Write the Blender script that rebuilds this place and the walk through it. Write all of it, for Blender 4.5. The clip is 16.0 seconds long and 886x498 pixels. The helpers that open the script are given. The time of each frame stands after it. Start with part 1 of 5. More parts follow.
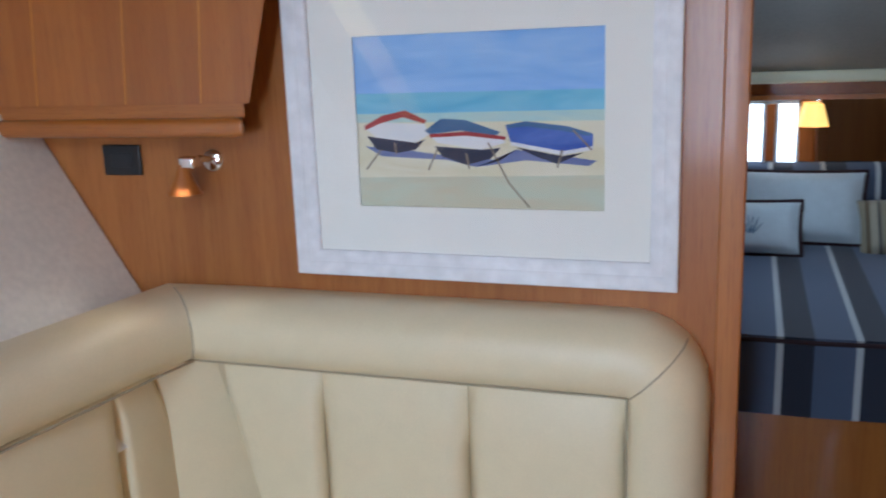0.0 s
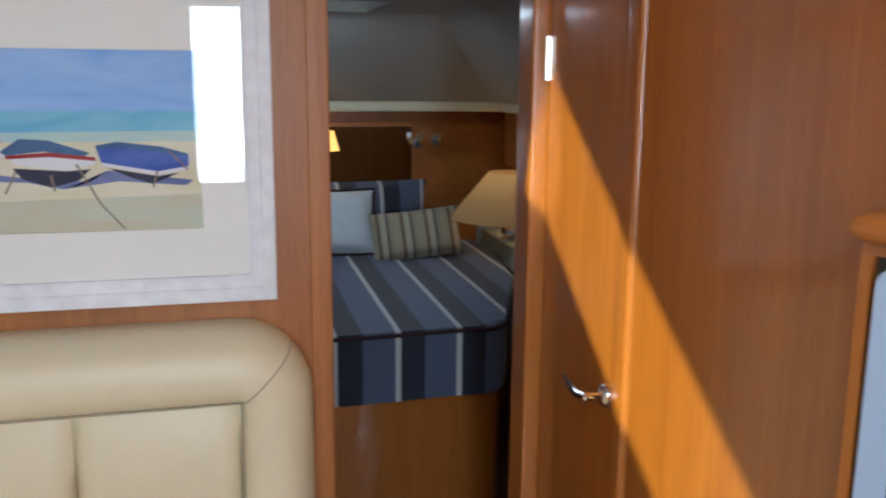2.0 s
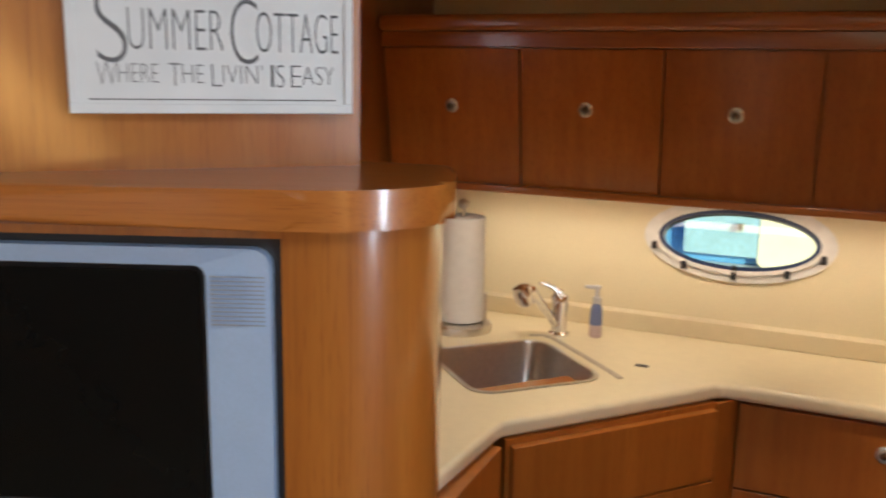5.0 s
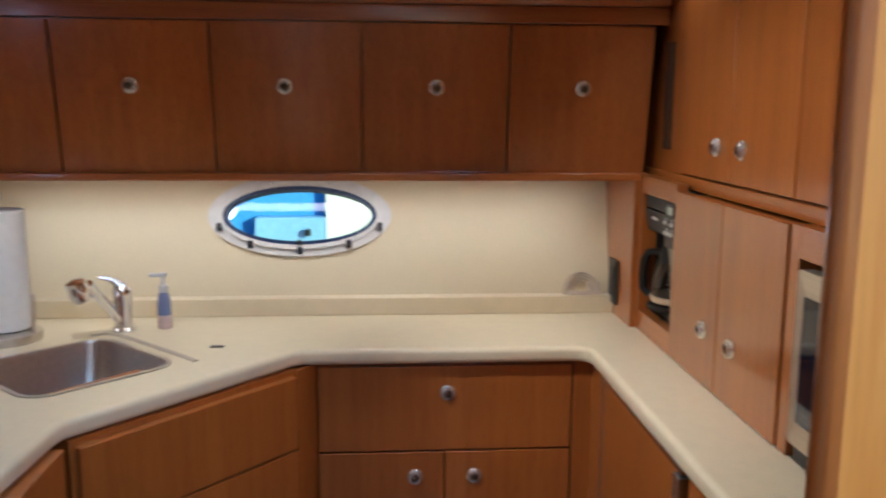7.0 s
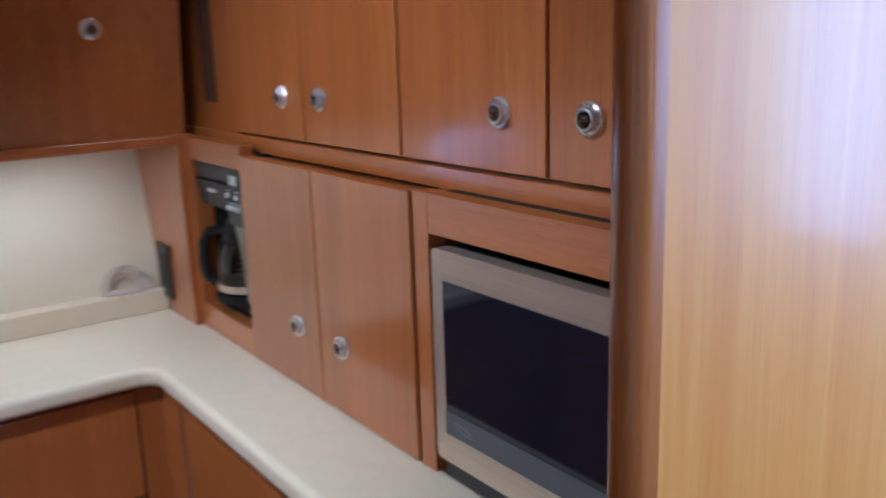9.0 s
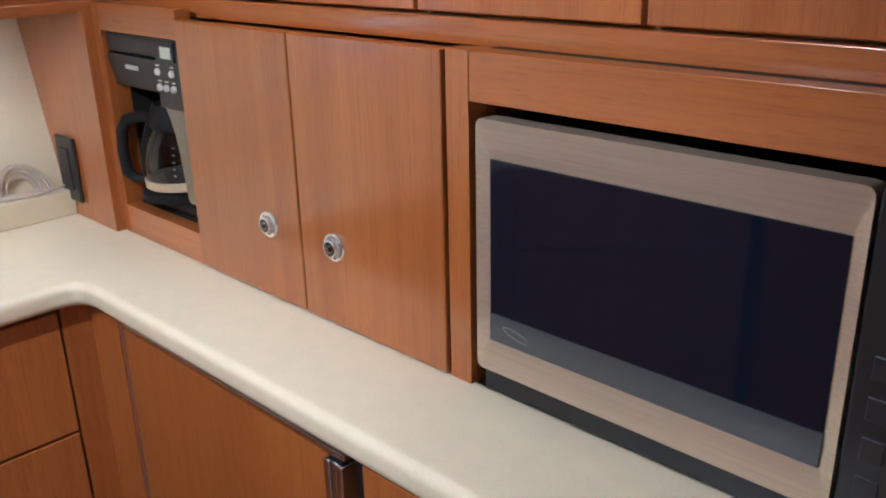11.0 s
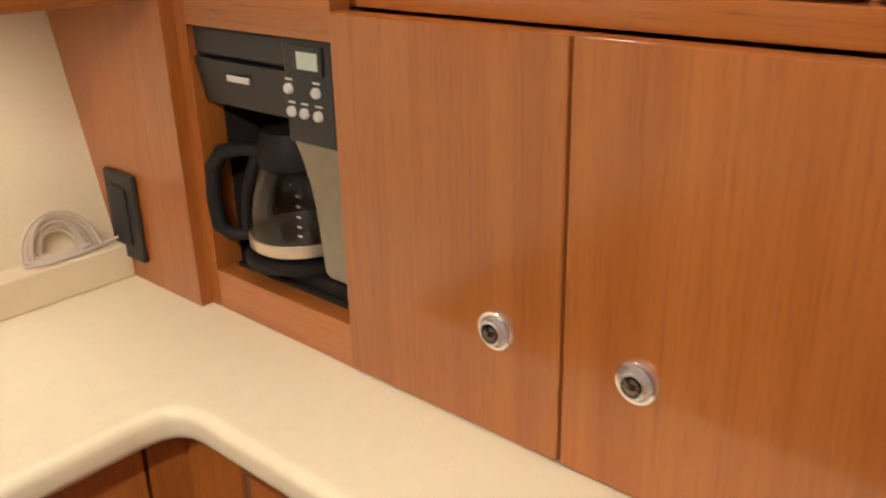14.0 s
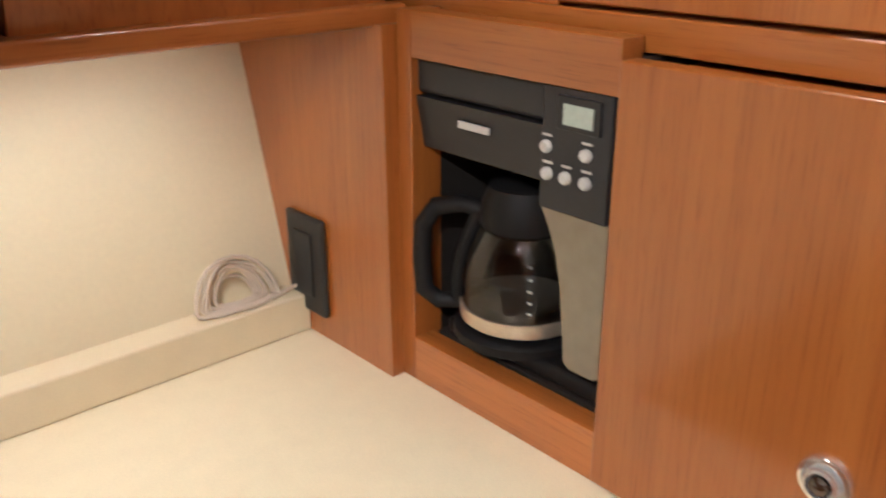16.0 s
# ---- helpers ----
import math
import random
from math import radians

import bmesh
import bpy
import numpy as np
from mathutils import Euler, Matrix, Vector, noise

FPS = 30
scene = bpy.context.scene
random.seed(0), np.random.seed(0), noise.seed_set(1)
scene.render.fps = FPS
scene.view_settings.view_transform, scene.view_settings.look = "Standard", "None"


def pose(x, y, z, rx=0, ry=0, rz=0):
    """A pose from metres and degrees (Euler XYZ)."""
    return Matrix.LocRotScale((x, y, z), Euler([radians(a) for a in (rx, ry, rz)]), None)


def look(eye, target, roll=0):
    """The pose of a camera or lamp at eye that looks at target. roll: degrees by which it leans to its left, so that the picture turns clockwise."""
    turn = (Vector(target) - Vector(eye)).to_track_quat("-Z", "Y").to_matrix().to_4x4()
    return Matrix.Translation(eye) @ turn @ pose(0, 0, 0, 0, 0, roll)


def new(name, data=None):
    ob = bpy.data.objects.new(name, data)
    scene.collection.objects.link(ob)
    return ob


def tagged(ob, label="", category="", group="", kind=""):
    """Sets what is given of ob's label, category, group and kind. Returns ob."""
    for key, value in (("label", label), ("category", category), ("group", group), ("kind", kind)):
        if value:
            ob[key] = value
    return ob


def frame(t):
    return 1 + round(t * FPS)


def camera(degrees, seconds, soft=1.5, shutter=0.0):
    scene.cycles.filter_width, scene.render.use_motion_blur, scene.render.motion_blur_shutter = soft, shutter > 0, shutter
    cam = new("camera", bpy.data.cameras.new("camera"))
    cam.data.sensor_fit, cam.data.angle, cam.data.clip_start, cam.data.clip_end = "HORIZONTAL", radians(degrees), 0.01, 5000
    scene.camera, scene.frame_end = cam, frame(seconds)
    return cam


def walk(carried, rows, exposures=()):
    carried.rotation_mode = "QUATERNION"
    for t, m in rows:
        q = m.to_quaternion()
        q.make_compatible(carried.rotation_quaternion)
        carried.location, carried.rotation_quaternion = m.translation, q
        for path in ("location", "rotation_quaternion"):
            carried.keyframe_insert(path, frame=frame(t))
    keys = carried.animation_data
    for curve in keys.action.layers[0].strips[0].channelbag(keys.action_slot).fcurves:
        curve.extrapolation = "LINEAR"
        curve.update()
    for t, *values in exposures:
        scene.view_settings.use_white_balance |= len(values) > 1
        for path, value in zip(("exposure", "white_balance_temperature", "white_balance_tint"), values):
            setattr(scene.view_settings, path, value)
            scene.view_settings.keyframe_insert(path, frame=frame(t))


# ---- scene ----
cam = camera(53.94, 16.0, 2.0, 0.4)
PATH = [  # seconds, x, y, z, yaw, pitch, lean
    (0, -0.917, -2.086, 1.616, 109.75, -12.47, 2.10),
    (0.5, -0.898, -2.155, 1.618, 101.31, -12.47, 1.80),
    (1, -0.877, -2.236, 1.607, 91.49, -12.15, 1.50),
    (1.5, -0.855, -2.279, 1.607, 83.32, -11.59, 0.50),
    (2, -0.790, -2.296, 1.614, 76.08, -11.13, -0.50),
    (2.5, -0.748, -2.323, 1.615, 68.31, -11.65, -0.30),
    (3, -0.742, -2.321, 1.640, 59.97, -12.98, 0.70),
    (3.5, -0.743, -2.313, 1.655, 50.48, -13.21, 0.90),
    (4, -0.690, -2.225, 1.630, 43.40, -11.70, 0.55),
    (4.5, -0.668, -2.181, 1.624, 33.64, -12.50, -0.90),
    (4.7, -0.672, -2.177, 1.616, 29.27, -12.33, -1.00),
    (6.8, -0.663, -2.133, 1.462, -1.33, -8.92, -0.70),
    (7, -0.652, -2.130, 1.468, -4.33, -9.41, -0.40),
    (7.5, -0.612, -2.070, 1.476, -13.46, -10.98, 0.30),
    (8, -0.560, -1.939, 1.464, -18.96, -10.37, 0.80),
    (8.5, -0.534, -1.847, 1.469, -23.57, -11.66, 1.40),
    (9, -0.598, -1.705, 1.467, -35.72, -13.44, 1.90),
    (9.2, -0.642, -1.640, 1.457, -41.72, -14.21, 1.90),
    (11.3, -0.641, -1.424, 1.402, -45.17, -20.70, 1.20),
    (11.5, -0.631, -1.413, 1.402, -43.70, -20.55, 1.20),
    (12, -0.568, -1.360, 1.397, -40.21, -20.64, 1.40),
    (12.5, -0.533, -1.290, 1.378, -37.77, -21.07, 1.40),
    (13, -0.534, -1.157, 1.365, -42.28, -22.42, 1.60),
    (13.5, -0.552, -1.004, 1.369, -48.33, -23.33, 1.40),
    (14, -0.541, -0.895, 1.380, -47.84, -22.02, 1.40),
    (14.5, -0.539, -0.802, 1.386, -48.68, -23.22, 0.10),
    (15, -0.548, -0.708, 1.389, -51.73, -23.44, 0.60),
    (15.5, -0.552, -0.670, 1.394, -49.76, -23.17, 0.50),
    (16, -0.527, -0.661, 1.394, -41.94, -21.84, 0.10),
]


def aim(x, y, z, yaw, pitch, lean):
    """A camera pose from its place, heading, pitch and lean."""
    a, b = radians(yaw), radians(pitch)
    ahead = Vector((-math.sin(a) * math.cos(b), math.cos(a) * math.cos(b), math.sin(b)))
    return look((x, y, z), Vector((x, y, z)) + ahead, -lean)


EXPOSURES = [  # seconds, stops, kelvin, tint
    (0, 0.42, 5450, 7), (0.5, 0.36, 5400, 7), (1.5, 0.42, 5600, 8), (3.5, 0.44, 7300, 10), (4.6, 0.18, 6800, 10), (6.8, 0.03, 4900, 9), (7.5, 0.02, 4500, 8),
    (8.5, 0.06, 4150, 10), (9.2, 0.08, 4000, 10), (11.3, 0.56, 4450, 9), (12.0, 0.64, 4850, 9), (12.5, 0.60, 5000, 10), (13.3, 0.55, 5500, 10),
    (15.3, 0.58, 5200, 10), (16, 0.58, 4950, 10)]
walk(cam, [(r[0], aim(*r[1:])) for r in PATH], EXPOSURES)

# ---- light ----
world = bpy.data.worlds.new("sky")
scene.world = world
world.use_nodes = True
wt = world.node_tree
sky = wt.nodes.new("ShaderNodeTexSky")
sky.sky_type = "NISHITA"
sky.sun_disc = False
SUN = Vector((-0.60, 0.75, -0.235)).normalized()
sky.sun_elevation = math.asin(-SUN.z)
sky.sun_rotation = math.atan2(-SUN.x, -SUN.y)
wt.links.new(sky.outputs[0], wt.nodes["Background"].inputs[0])
wt.nodes["Background"].inputs[1].default_value = 0.15


def lamp(name, kind, energy, color, m, **extra):
    data = bpy.data.lights.new(name, kind)
    data.energy, data.color = energy, color
    ob = new(name, data)
    ob.matrix_world = m
    return ob, data


ob, d = lamp("sun", "SUN", 5.0, (1.0, 1.0, 0.50), look((0, 0, 5), Vector((0, 0, 5)) + SUN))
d.angle = radians(0.5)


def window_light(name, energy, eye, target, w, h, color=(0.72, 0.86, 1.0)):
    ob, d = lamp(name, "AREA", energy, color, look(eye, target))
    d.shape, d.size, d.size_y = "RECTANGLE", w, h


window_light("companionway_daylight", 36, (1.52, -2.34, 1.48), (0, -2.34, 1.3), 0.30, 1.12)
# no hatch known here: area lamp added to light saloon and partition
window_light("saloon_fill_light", 34, (0.25, -2.75, 2.43), (0.25, -2.75, 0), 1.0, 0.7)
# unseen hatch, assumed: area lamp added to brighten the dark cabin
window_light("cabin_fill_light", 3.4, (-4.0, -2.0, 1.85), (-4.0, -2.0, 0), 0.5, 0.5)


def downlight(name, energy, eye, target, size, color=(1.0, 0.82, 0.60), blend=0.8, r=0.03):
    ob, d = lamp(name, "SPOT", energy, color, look(eye, target))
    d.spot_size, d.spot_blend, d.shadow_soft_size = radians(size), blend, r


# no fixtures known: spots added to brighten cupboards, worktop and sink
downlight("galley_fill_spot", 50, (-1.06, -0.78, 1.895), (-0.06, -0.64, 1.02), 74, blend=0.7)
downlight("galley_fill_spot", 12, (-0.68, -0.38, 1.895), (-0.62, -0.42, 0.91), 76, blend=0.45)
downlight("galley_fill_spot", 17, (-1.30, -0.44, 1.895), (-1.30, -0.46, 0.91), 74, blend=0.45)
ob, d = lamp("under_cabinet_strip", "AREA", 1.3, (1.0, 0.82, 0.60), look((-0.86, 0.075, 1.274), (-0.86, 0.27, 0.90)))
d.shape, d.size, d.size_y, d.spread = "RECTANGLE", 1.55, 0.03, radians(132)
downlight("cupboard_downlight", 4, (-0.03, -0.22, 1.895), (0.05, -0.25, 1.2), 90)
downlight("settee_reading_light", 4.0, (-2.49, -3.24, 1.36), (-2.38, -3.28, 1.05), 100, r=0.02)
ob, d = lamp("bedside_bulb", "POINT", 0.5, (1.0, 0.72, 0.40), pose(-4.60, -1.01, 1.08))
d.shadow_soft_size = 0.03


# ---- mesh helpers ----
def box(bm, lo, hi, bevel=0.0, m=None, segs=2):
    g = bmesh.ops.create_cube(bm, size=1.0)["verts"]
    lo, hi = Vector(lo), Vector(hi)
    for v in g:
        v.co = Vector((lo[i] + (v.co[i] + 0.5) * (hi[i] - lo[i]) for i in range(3)))
    if bevel:
        edges = list({e for v in g for e in v.link_edges})
        r = bmesh.ops.bevel(bm, geom=edges, offset=bevel, segments=segs, affect="EDGES", profile=0.5)
        g = list({v for f in r["faces"] for v in f.verts} | {v for v in g if v.is_valid})
    if m:
        for v in g:
            v.co = m @ v.co
    return bm


def prism(bm, pts, z0, z1, bevel=0.0, m=None, segs=3, top_only=False):
    """A plate with the outline pts (counterclockwise) between two heights."""
    lower = [bm.verts.new((x, y, z0)) for x, y in pts]
    upper = [bm.verts.new((x, y, z1)) for x, y in pts]
    n = len(pts)
    bm.faces.new(lower[::-1])
    bm.faces.new(upper)
    for i in range(n):
        bm.faces.new((lower[i], lower[(i + 1) % n], upper[(i + 1) % n], upper[i]))
    g = lower + upper
    if bevel:
        bm.edges.ensure_lookup_table()
        edges = [e for e in {e for v in upper for e in v.link_edges} if all(v in upper for v in e.verts)]
        if not top_only:
            edges += [e for e in {e for v in lower for e in v.link_edges} if all(v in lower for v in e.verts)]
        r = bmesh.ops.bevel(bm, geom=edges, offset=bevel, segments=segs, affect="EDGES", profile=0.5)
        g = list({v for f in r["faces"] for v in f.verts} | {v for v in g if v.is_valid})
    if m:
        for v in g:
            v.co = m @ v.co
    return bm


def lathe(bm, profile, m=None, segs=24):
    """A turned body: profile is (radius, height) from bottom to top."""
    rings = []
    for r, z in profile:
        rings.append([bm.verts.new((max(r, 1e-5) * math.cos(2 * math.pi * k / segs), max(r, 1e-5) * math.sin(2 * math.pi * k / segs), z)) for k in range(segs)])
    for a, b in zip(rings, rings[1:]):
        for k in range(segs):
            bm.faces.new((a[k], a[(k + 1) % segs], b[(k + 1) % segs], b[k]))
    bm.faces.new(rings[0][::-1])
    bm.faces.new(rings[-1])
    if m:
        for ring in rings:
            for v in ring:
                v.co = m @ v.co
    return bm


def tube(bm, path, r, segs=10, closed=False):
    """A round bar along a path; r is one radius or one for each point."""
    pts = [Vector(p) for p in path]
    n = len(pts)
    rings = []
    side = None
    for i, p in enumerate(pts):
        a = pts[(i - 1) % n] if closed or i else p
        b = pts[(i + 1) % n] if closed or i < n - 1 else p
        t = (b - a).normalized()
        if side is None:
            side = t.orthogonal().normalized()
        side = (side - t * side.dot(t)).normalized()
        up = t.cross(side)
        rr = r[i] if isinstance(r, (list, tuple)) else r
        rings.append([bm.verts.new(p + rr * (side * math.cos(2 * math.pi * k / segs) + up * math.sin(2 * math.pi * k / segs))) for k in range(segs)])
    pairs = list(zip(rings, rings[1:])) + ([(rings[-1], rings[0])] if closed else [])
    for a, b in pairs:
        for k in range(segs):
            bm.faces.new((a[k], a[(k + 1) % segs], b[(k + 1) % segs], b[k]))
    if not closed:
        bm.faces.new(rings[0][::-1])
        bm.faces.new(rings[-1])
    return bm


def bent_wall(bm, pts, thick, z0, z1):
    """A wall of even thickness along a line; the thickness lies to the left of the way."""
    pts = [Vector((x, y, 0)) for x, y in pts]
    offs = []
    for i, p in enumerate(pts):
        a = (p - pts[i - 1]).normalized() if i else (pts[1] - p).normalized()
        b = (pts[i + 1] - p).normalized() if i < len(pts) - 1 else a
        nrm = Vector((-(a.y + b.y), a.x + b.x, 0)).normalized()
        offs.append(p + nrm * thick / max(0.3, nrm.dot(Vector((-a.y, a.x, 0)))))
    outline = [(p.x, p.y) for p in pts] + [(p.x, p.y) for p in offs[::-1]]
    n = len(pts)
    lo = [bm.verts.new((x, y, z0)) for x, y in outline]
    hi = [bm.verts.new((x, y, z1)) for x, y in outline]
    m2 = len(outline)
    for i in range(m2):
        bm.faces.new((lo[i], lo[(i + 1) % m2], hi[(i + 1) % m2], hi[i]))
    for i in range(n - 1):
        bm.faces.new((hi[i], hi[i + 1], hi[m2 - 2 - i], hi[m2 - 1 - i]))
        bm.faces.new((lo[i + 1], lo[i], lo[m2 - 1 - i], lo[m2 - 2 - i]))
    return bm


def arc(cx, cy, r, a0, a1, n=8):
    return [(cx + r * math.cos(radians(a0 + (a1 - a0) * k / n)), cy + r * math.sin(radians(a0 + (a1 - a0) * k / n))) for k in range(n + 1)]


def finish(ob, smooth=True):
    if smooth:
        for p in ob.data.polygons:
            p.use_smooth = True
        ob.data.set_sharp_from_angle(angle=radians(50))
        w = ob.modifiers.new("even_normals", "WEIGHTED_NORMAL")
        w.keep_sharp = True
    return ob


def mesh_ob(name, bm, material):
    bmesh.ops.recalc_face_normals(bm, faces=bm.faces[:])
    me = bpy.data.meshes.new(name)
    bm.to_mesh(me)
    bm.free()
    me.materials.append(material)
    return finish(new(name, me))


def thing(name, loc, label, category, group="", kind=""):
    ob = new(name)
    ob.empty_display_size = 0.05
    ob.matrix_world = loc if isinstance(loc, Matrix) else pose(*loc)
    return tagged(ob, label, category, group, kind)


def part(name, bm, material, parent, label="", local=False):
    """Links a bmesh as one mesh under a thing or a part; its places are the world's unless local."""
    w = parent.matrix_world if parent.parent is None else parent.parent.matrix_world @ parent.matrix_basis
    if not local:
        bm.transform(w.inverted())
    ob = mesh_ob(name, bm, material)
    ob.parent = parent
    if label:
        ob["label"] = label
    return ob


def solid(name, bm, material, label, category, group="", kind=""):
    return tagged(mesh_ob(name, bm, material), label, category, group, kind)


B = bmesh.new


# ---- materials ----
def nodes(name):
    m = bpy.data.materials.new(name)
    m.use_nodes = True
    t = m.node_tree
    return m, t, t.nodes["Principled BSDF"]


def add(t, kind, **values):
    n = t.nodes.new(kind)
    for k, v in values.items():
        n.inputs[k.replace("_", " ")].default_value = v
    return n


def ramp(t, fac, stops, constant=False):
    r = t.nodes.new("ShaderNodeValToRGB")
    el = r.color_ramp.elements
    while len(el) < len(stops):
        el.new(0.5)
    for e, (p, c) in zip(el, stops):
        e.position, e.color = p, (*c, 1)
    if constant:
        r.color_ramp.interpolation = "CONSTANT"
    t.links.new(fac, r.inputs[0])
    return r


def scaled(t, scale, loc=(0, 0, 0), coord="Object"):
    tc = t.nodes.new("ShaderNodeTexCoord")
    mp = t.nodes.new("ShaderNodeMapping")
    mp.inputs["Scale"].default_value = scale
    mp.inputs["Location"].default_value = loc
    t.links.new(tc.outputs[coord], mp.inputs[0])
    return mp.outputs[0]


def mix(t, fac, a, b, mode="MIX"):
    n = t.nodes.new("ShaderNodeMix")
    n.data_type, n.blend_type = "RGBA", mode
    for sock, v in ((n.inputs[0], fac), (n.inputs[6], a), (n.inputs[7], b)):
        if hasattr(v, "is_linked"):
            t.links.new(v, sock)
        else:
            sock.default_value = v if not isinstance(v, tuple) else (*v, 1)
    return n.outputs[2]


def bump(t, bsdf, height, strength, dist=0.002):
    n = t.nodes.new("ShaderNodeBump")
    n.inputs["Strength"].default_value, n.inputs["Distance"].default_value = strength, dist
    t.links.new(height, n.inputs["Height"])
    t.links.new(n.outputs[0], bsdf.inputs["Normal"])


def wood(name, dark, light, along="z", rough=0.3, coat=0.85, seed=0.0, bands=3.2, pores=1.0, spec=0.5):
    """Varnished veneer: fine pores, cathedral figure and broad leaf-to-leaf change, all drawn out along the grain."""
    m, t, b = nodes(name)
    i = "xyz".index(along)

    def vec(s, stretch):
        v = [s, s, s]
        v[i] = s * stretch
        return scaled(t, tuple(v), (seed, seed * 1.7, seed * 0.6))
    fine = add(t, "ShaderNodeTexNoise", Scale=1.0, Detail=5.0, Roughness=0.65)
    t.links.new(vec(230, 0.018), fine.inputs["Vector"])
    figure = add(t, "ShaderNodeTexNoise", Scale=1.0, Detail=4.0, Roughness=0.55, Distortion=0.6)
    t.links.new(vec(26, 0.045), figure.inputs["Vector"])
    broad = add(t, "ShaderNodeTexNoise", Scale=1.0, Detail=2.0)
    t.links.new(vec(bands, 0.12), broad.inputs["Vector"])
    mid = tuple((a + c) / 2 for a, c in zip(dark, light))
    c1 = ramp(t, figure.outputs[0], [(0.30, dark), (0.5, mid), (0.72, light)]).outputs[0]
    c2 = ramp(t, broad.outputs[0], [(0.3, (0.86, 0.82, 0.78)), (0.7, (1.08, 1.06, 1.04))]).outputs[0]
    fleck = add(t, "ShaderNodeTexNoise", Scale=1.0, Detail=2.0, Roughness=0.5)
    t.links.new(vec(460, 0.05), fleck.inputs["Vector"])
    c5 = ramp(t, fleck.outputs[0], [(0.30, (1 - 0.20 * pores, 1 - 0.26 * pores, 1 - 0.30 * pores)), (0.42, (1.0, 1.0, 1.0))]).outputs[0]
    c3 = ramp(t, fine.outputs[0], [(0.30, (1 - 0.18 * pores, 1 - 0.23 * pores, 1 - 0.28 * pores)), (0.50, (1.0, 1.0, 1.0))]).outputs[0]
    col = mix(t, 1.0, mix(t, 1.0, mix(t, 1.0, c1, c2, "MULTIPLY"), c3, "MULTIPLY"), c5, "MULTIPLY")
    oi = t.nodes.new("ShaderNodeObjectInfo")
    c4 = ramp(t, oi.outputs["Random"], [(0.0, (0.9, 0.88, 0.86)), (1.0, (1.06, 1.06, 1.06))]).outputs[0]
    t.links.new(mix(t, 1.0, col, c4, "MULTIPLY"), b.inputs["Base Color"])
    rr = t.nodes.new("ShaderNodeMapRange")
    rr.inputs["To Min"].default_value, rr.inputs["To Max"].default_value = rough - 0.05, rough + 0.1
    t.links.new(figure.outputs[0], rr.inputs[0])
    t.links.new(rr.outputs[0], b.inputs["Roughness"])
    b.inputs["Specular IOR Level"].default_value = spec
    b.inputs["Coat Weight"].default_value, b.inputs["Coat Roughness"].default_value = coat, 0.13
    bump(t, b, fine.outputs[0], 0.12, 0.001)
    return m


def plain(name, color, rough=0.5, metal=0.0, grain=40.0, vary=0.06, relief=0.05, coat=0.0, spec=0.5, stretch=(1, 1, 1)):
    """A surface with slight mottling and fine relief."""
    m, t, b = nodes(name)
    n1 = add(t, "ShaderNodeTexNoise", Scale=grain, Detail=4.0)
    n2 = add(t, "ShaderNodeTexNoise", Scale=grain / 14, Detail=2.0)
    v = scaled(t, stretch)
    t.links.new(v, n1.inputs["Vector"])
    t.links.new(v, n2.inputs["Vector"])
    lo, hi = tuple(c * (1 - vary) for c in color), tuple(min(1, c * (1 + vary)) for c in color)
    a = ramp(t, n1.outputs[0], [(0.3, lo), (0.7, hi)]).outputs[0]
    c = ramp(t, n2.outputs[0], [(0.3, (1 - vary,) * 3), (0.7, (1.0, 1.0, 1.0))]).outputs[0]
    t.links.new(mix(t, 1.0, a, c, "MULTIPLY"), b.inputs["Base Color"])
    b.inputs["Roughness"].default_value, b.inputs["Metallic"].default_value = rough, metal
    b.inputs["Specular IOR Level"].default_value = spec
    b.inputs["Coat Weight"].default_value = coat
    if relief:
        bump(t, b, n1.outputs[0], relief, 0.002)
    return m


def glow(name, color, strength):
    m, t, b = nodes(name)
    b.inputs["Base Color"].default_value = (*color, 1)
    b.inputs["Emission Color"].default_value = (*color, 1)
    b.inputs["Emission Strength"].default_value = strength
    return m


def pane(name, tint=(1, 1, 1), gloss=1.0, rough=0.0):
    """Thin glass: clear, with the mirror image that its angle gives."""
    m, t, b = nodes(name)
    t.nodes.remove(b)
    clear = add(t, "ShaderNodeBsdfTransparent", Color=(*tint, 1))
    shine = add(t, "ShaderNodeBsdfGlossy", Roughness=rough)
    fr = add(t, "ShaderNodeFresnel", IOR=1.5)
    mul = t.nodes.new("ShaderNodeMath")
    mul.operation = "MULTIPLY"
    mul.inputs[1].default_value = gloss
    t.links.new(fr.outputs[0], mul.inputs[0])
    mx = t.nodes.new("ShaderNodeMixShader")
    t.links.new(mul.outputs[0], mx.inputs[0])
    t.links.new(clear.outputs[0], mx.inputs[1])
    t.links.new(shine.outputs[0], mx.inputs[2])
    t.links.new(mx.outputs[0], t.nodes["Material Output"].inputs[0])
    return m


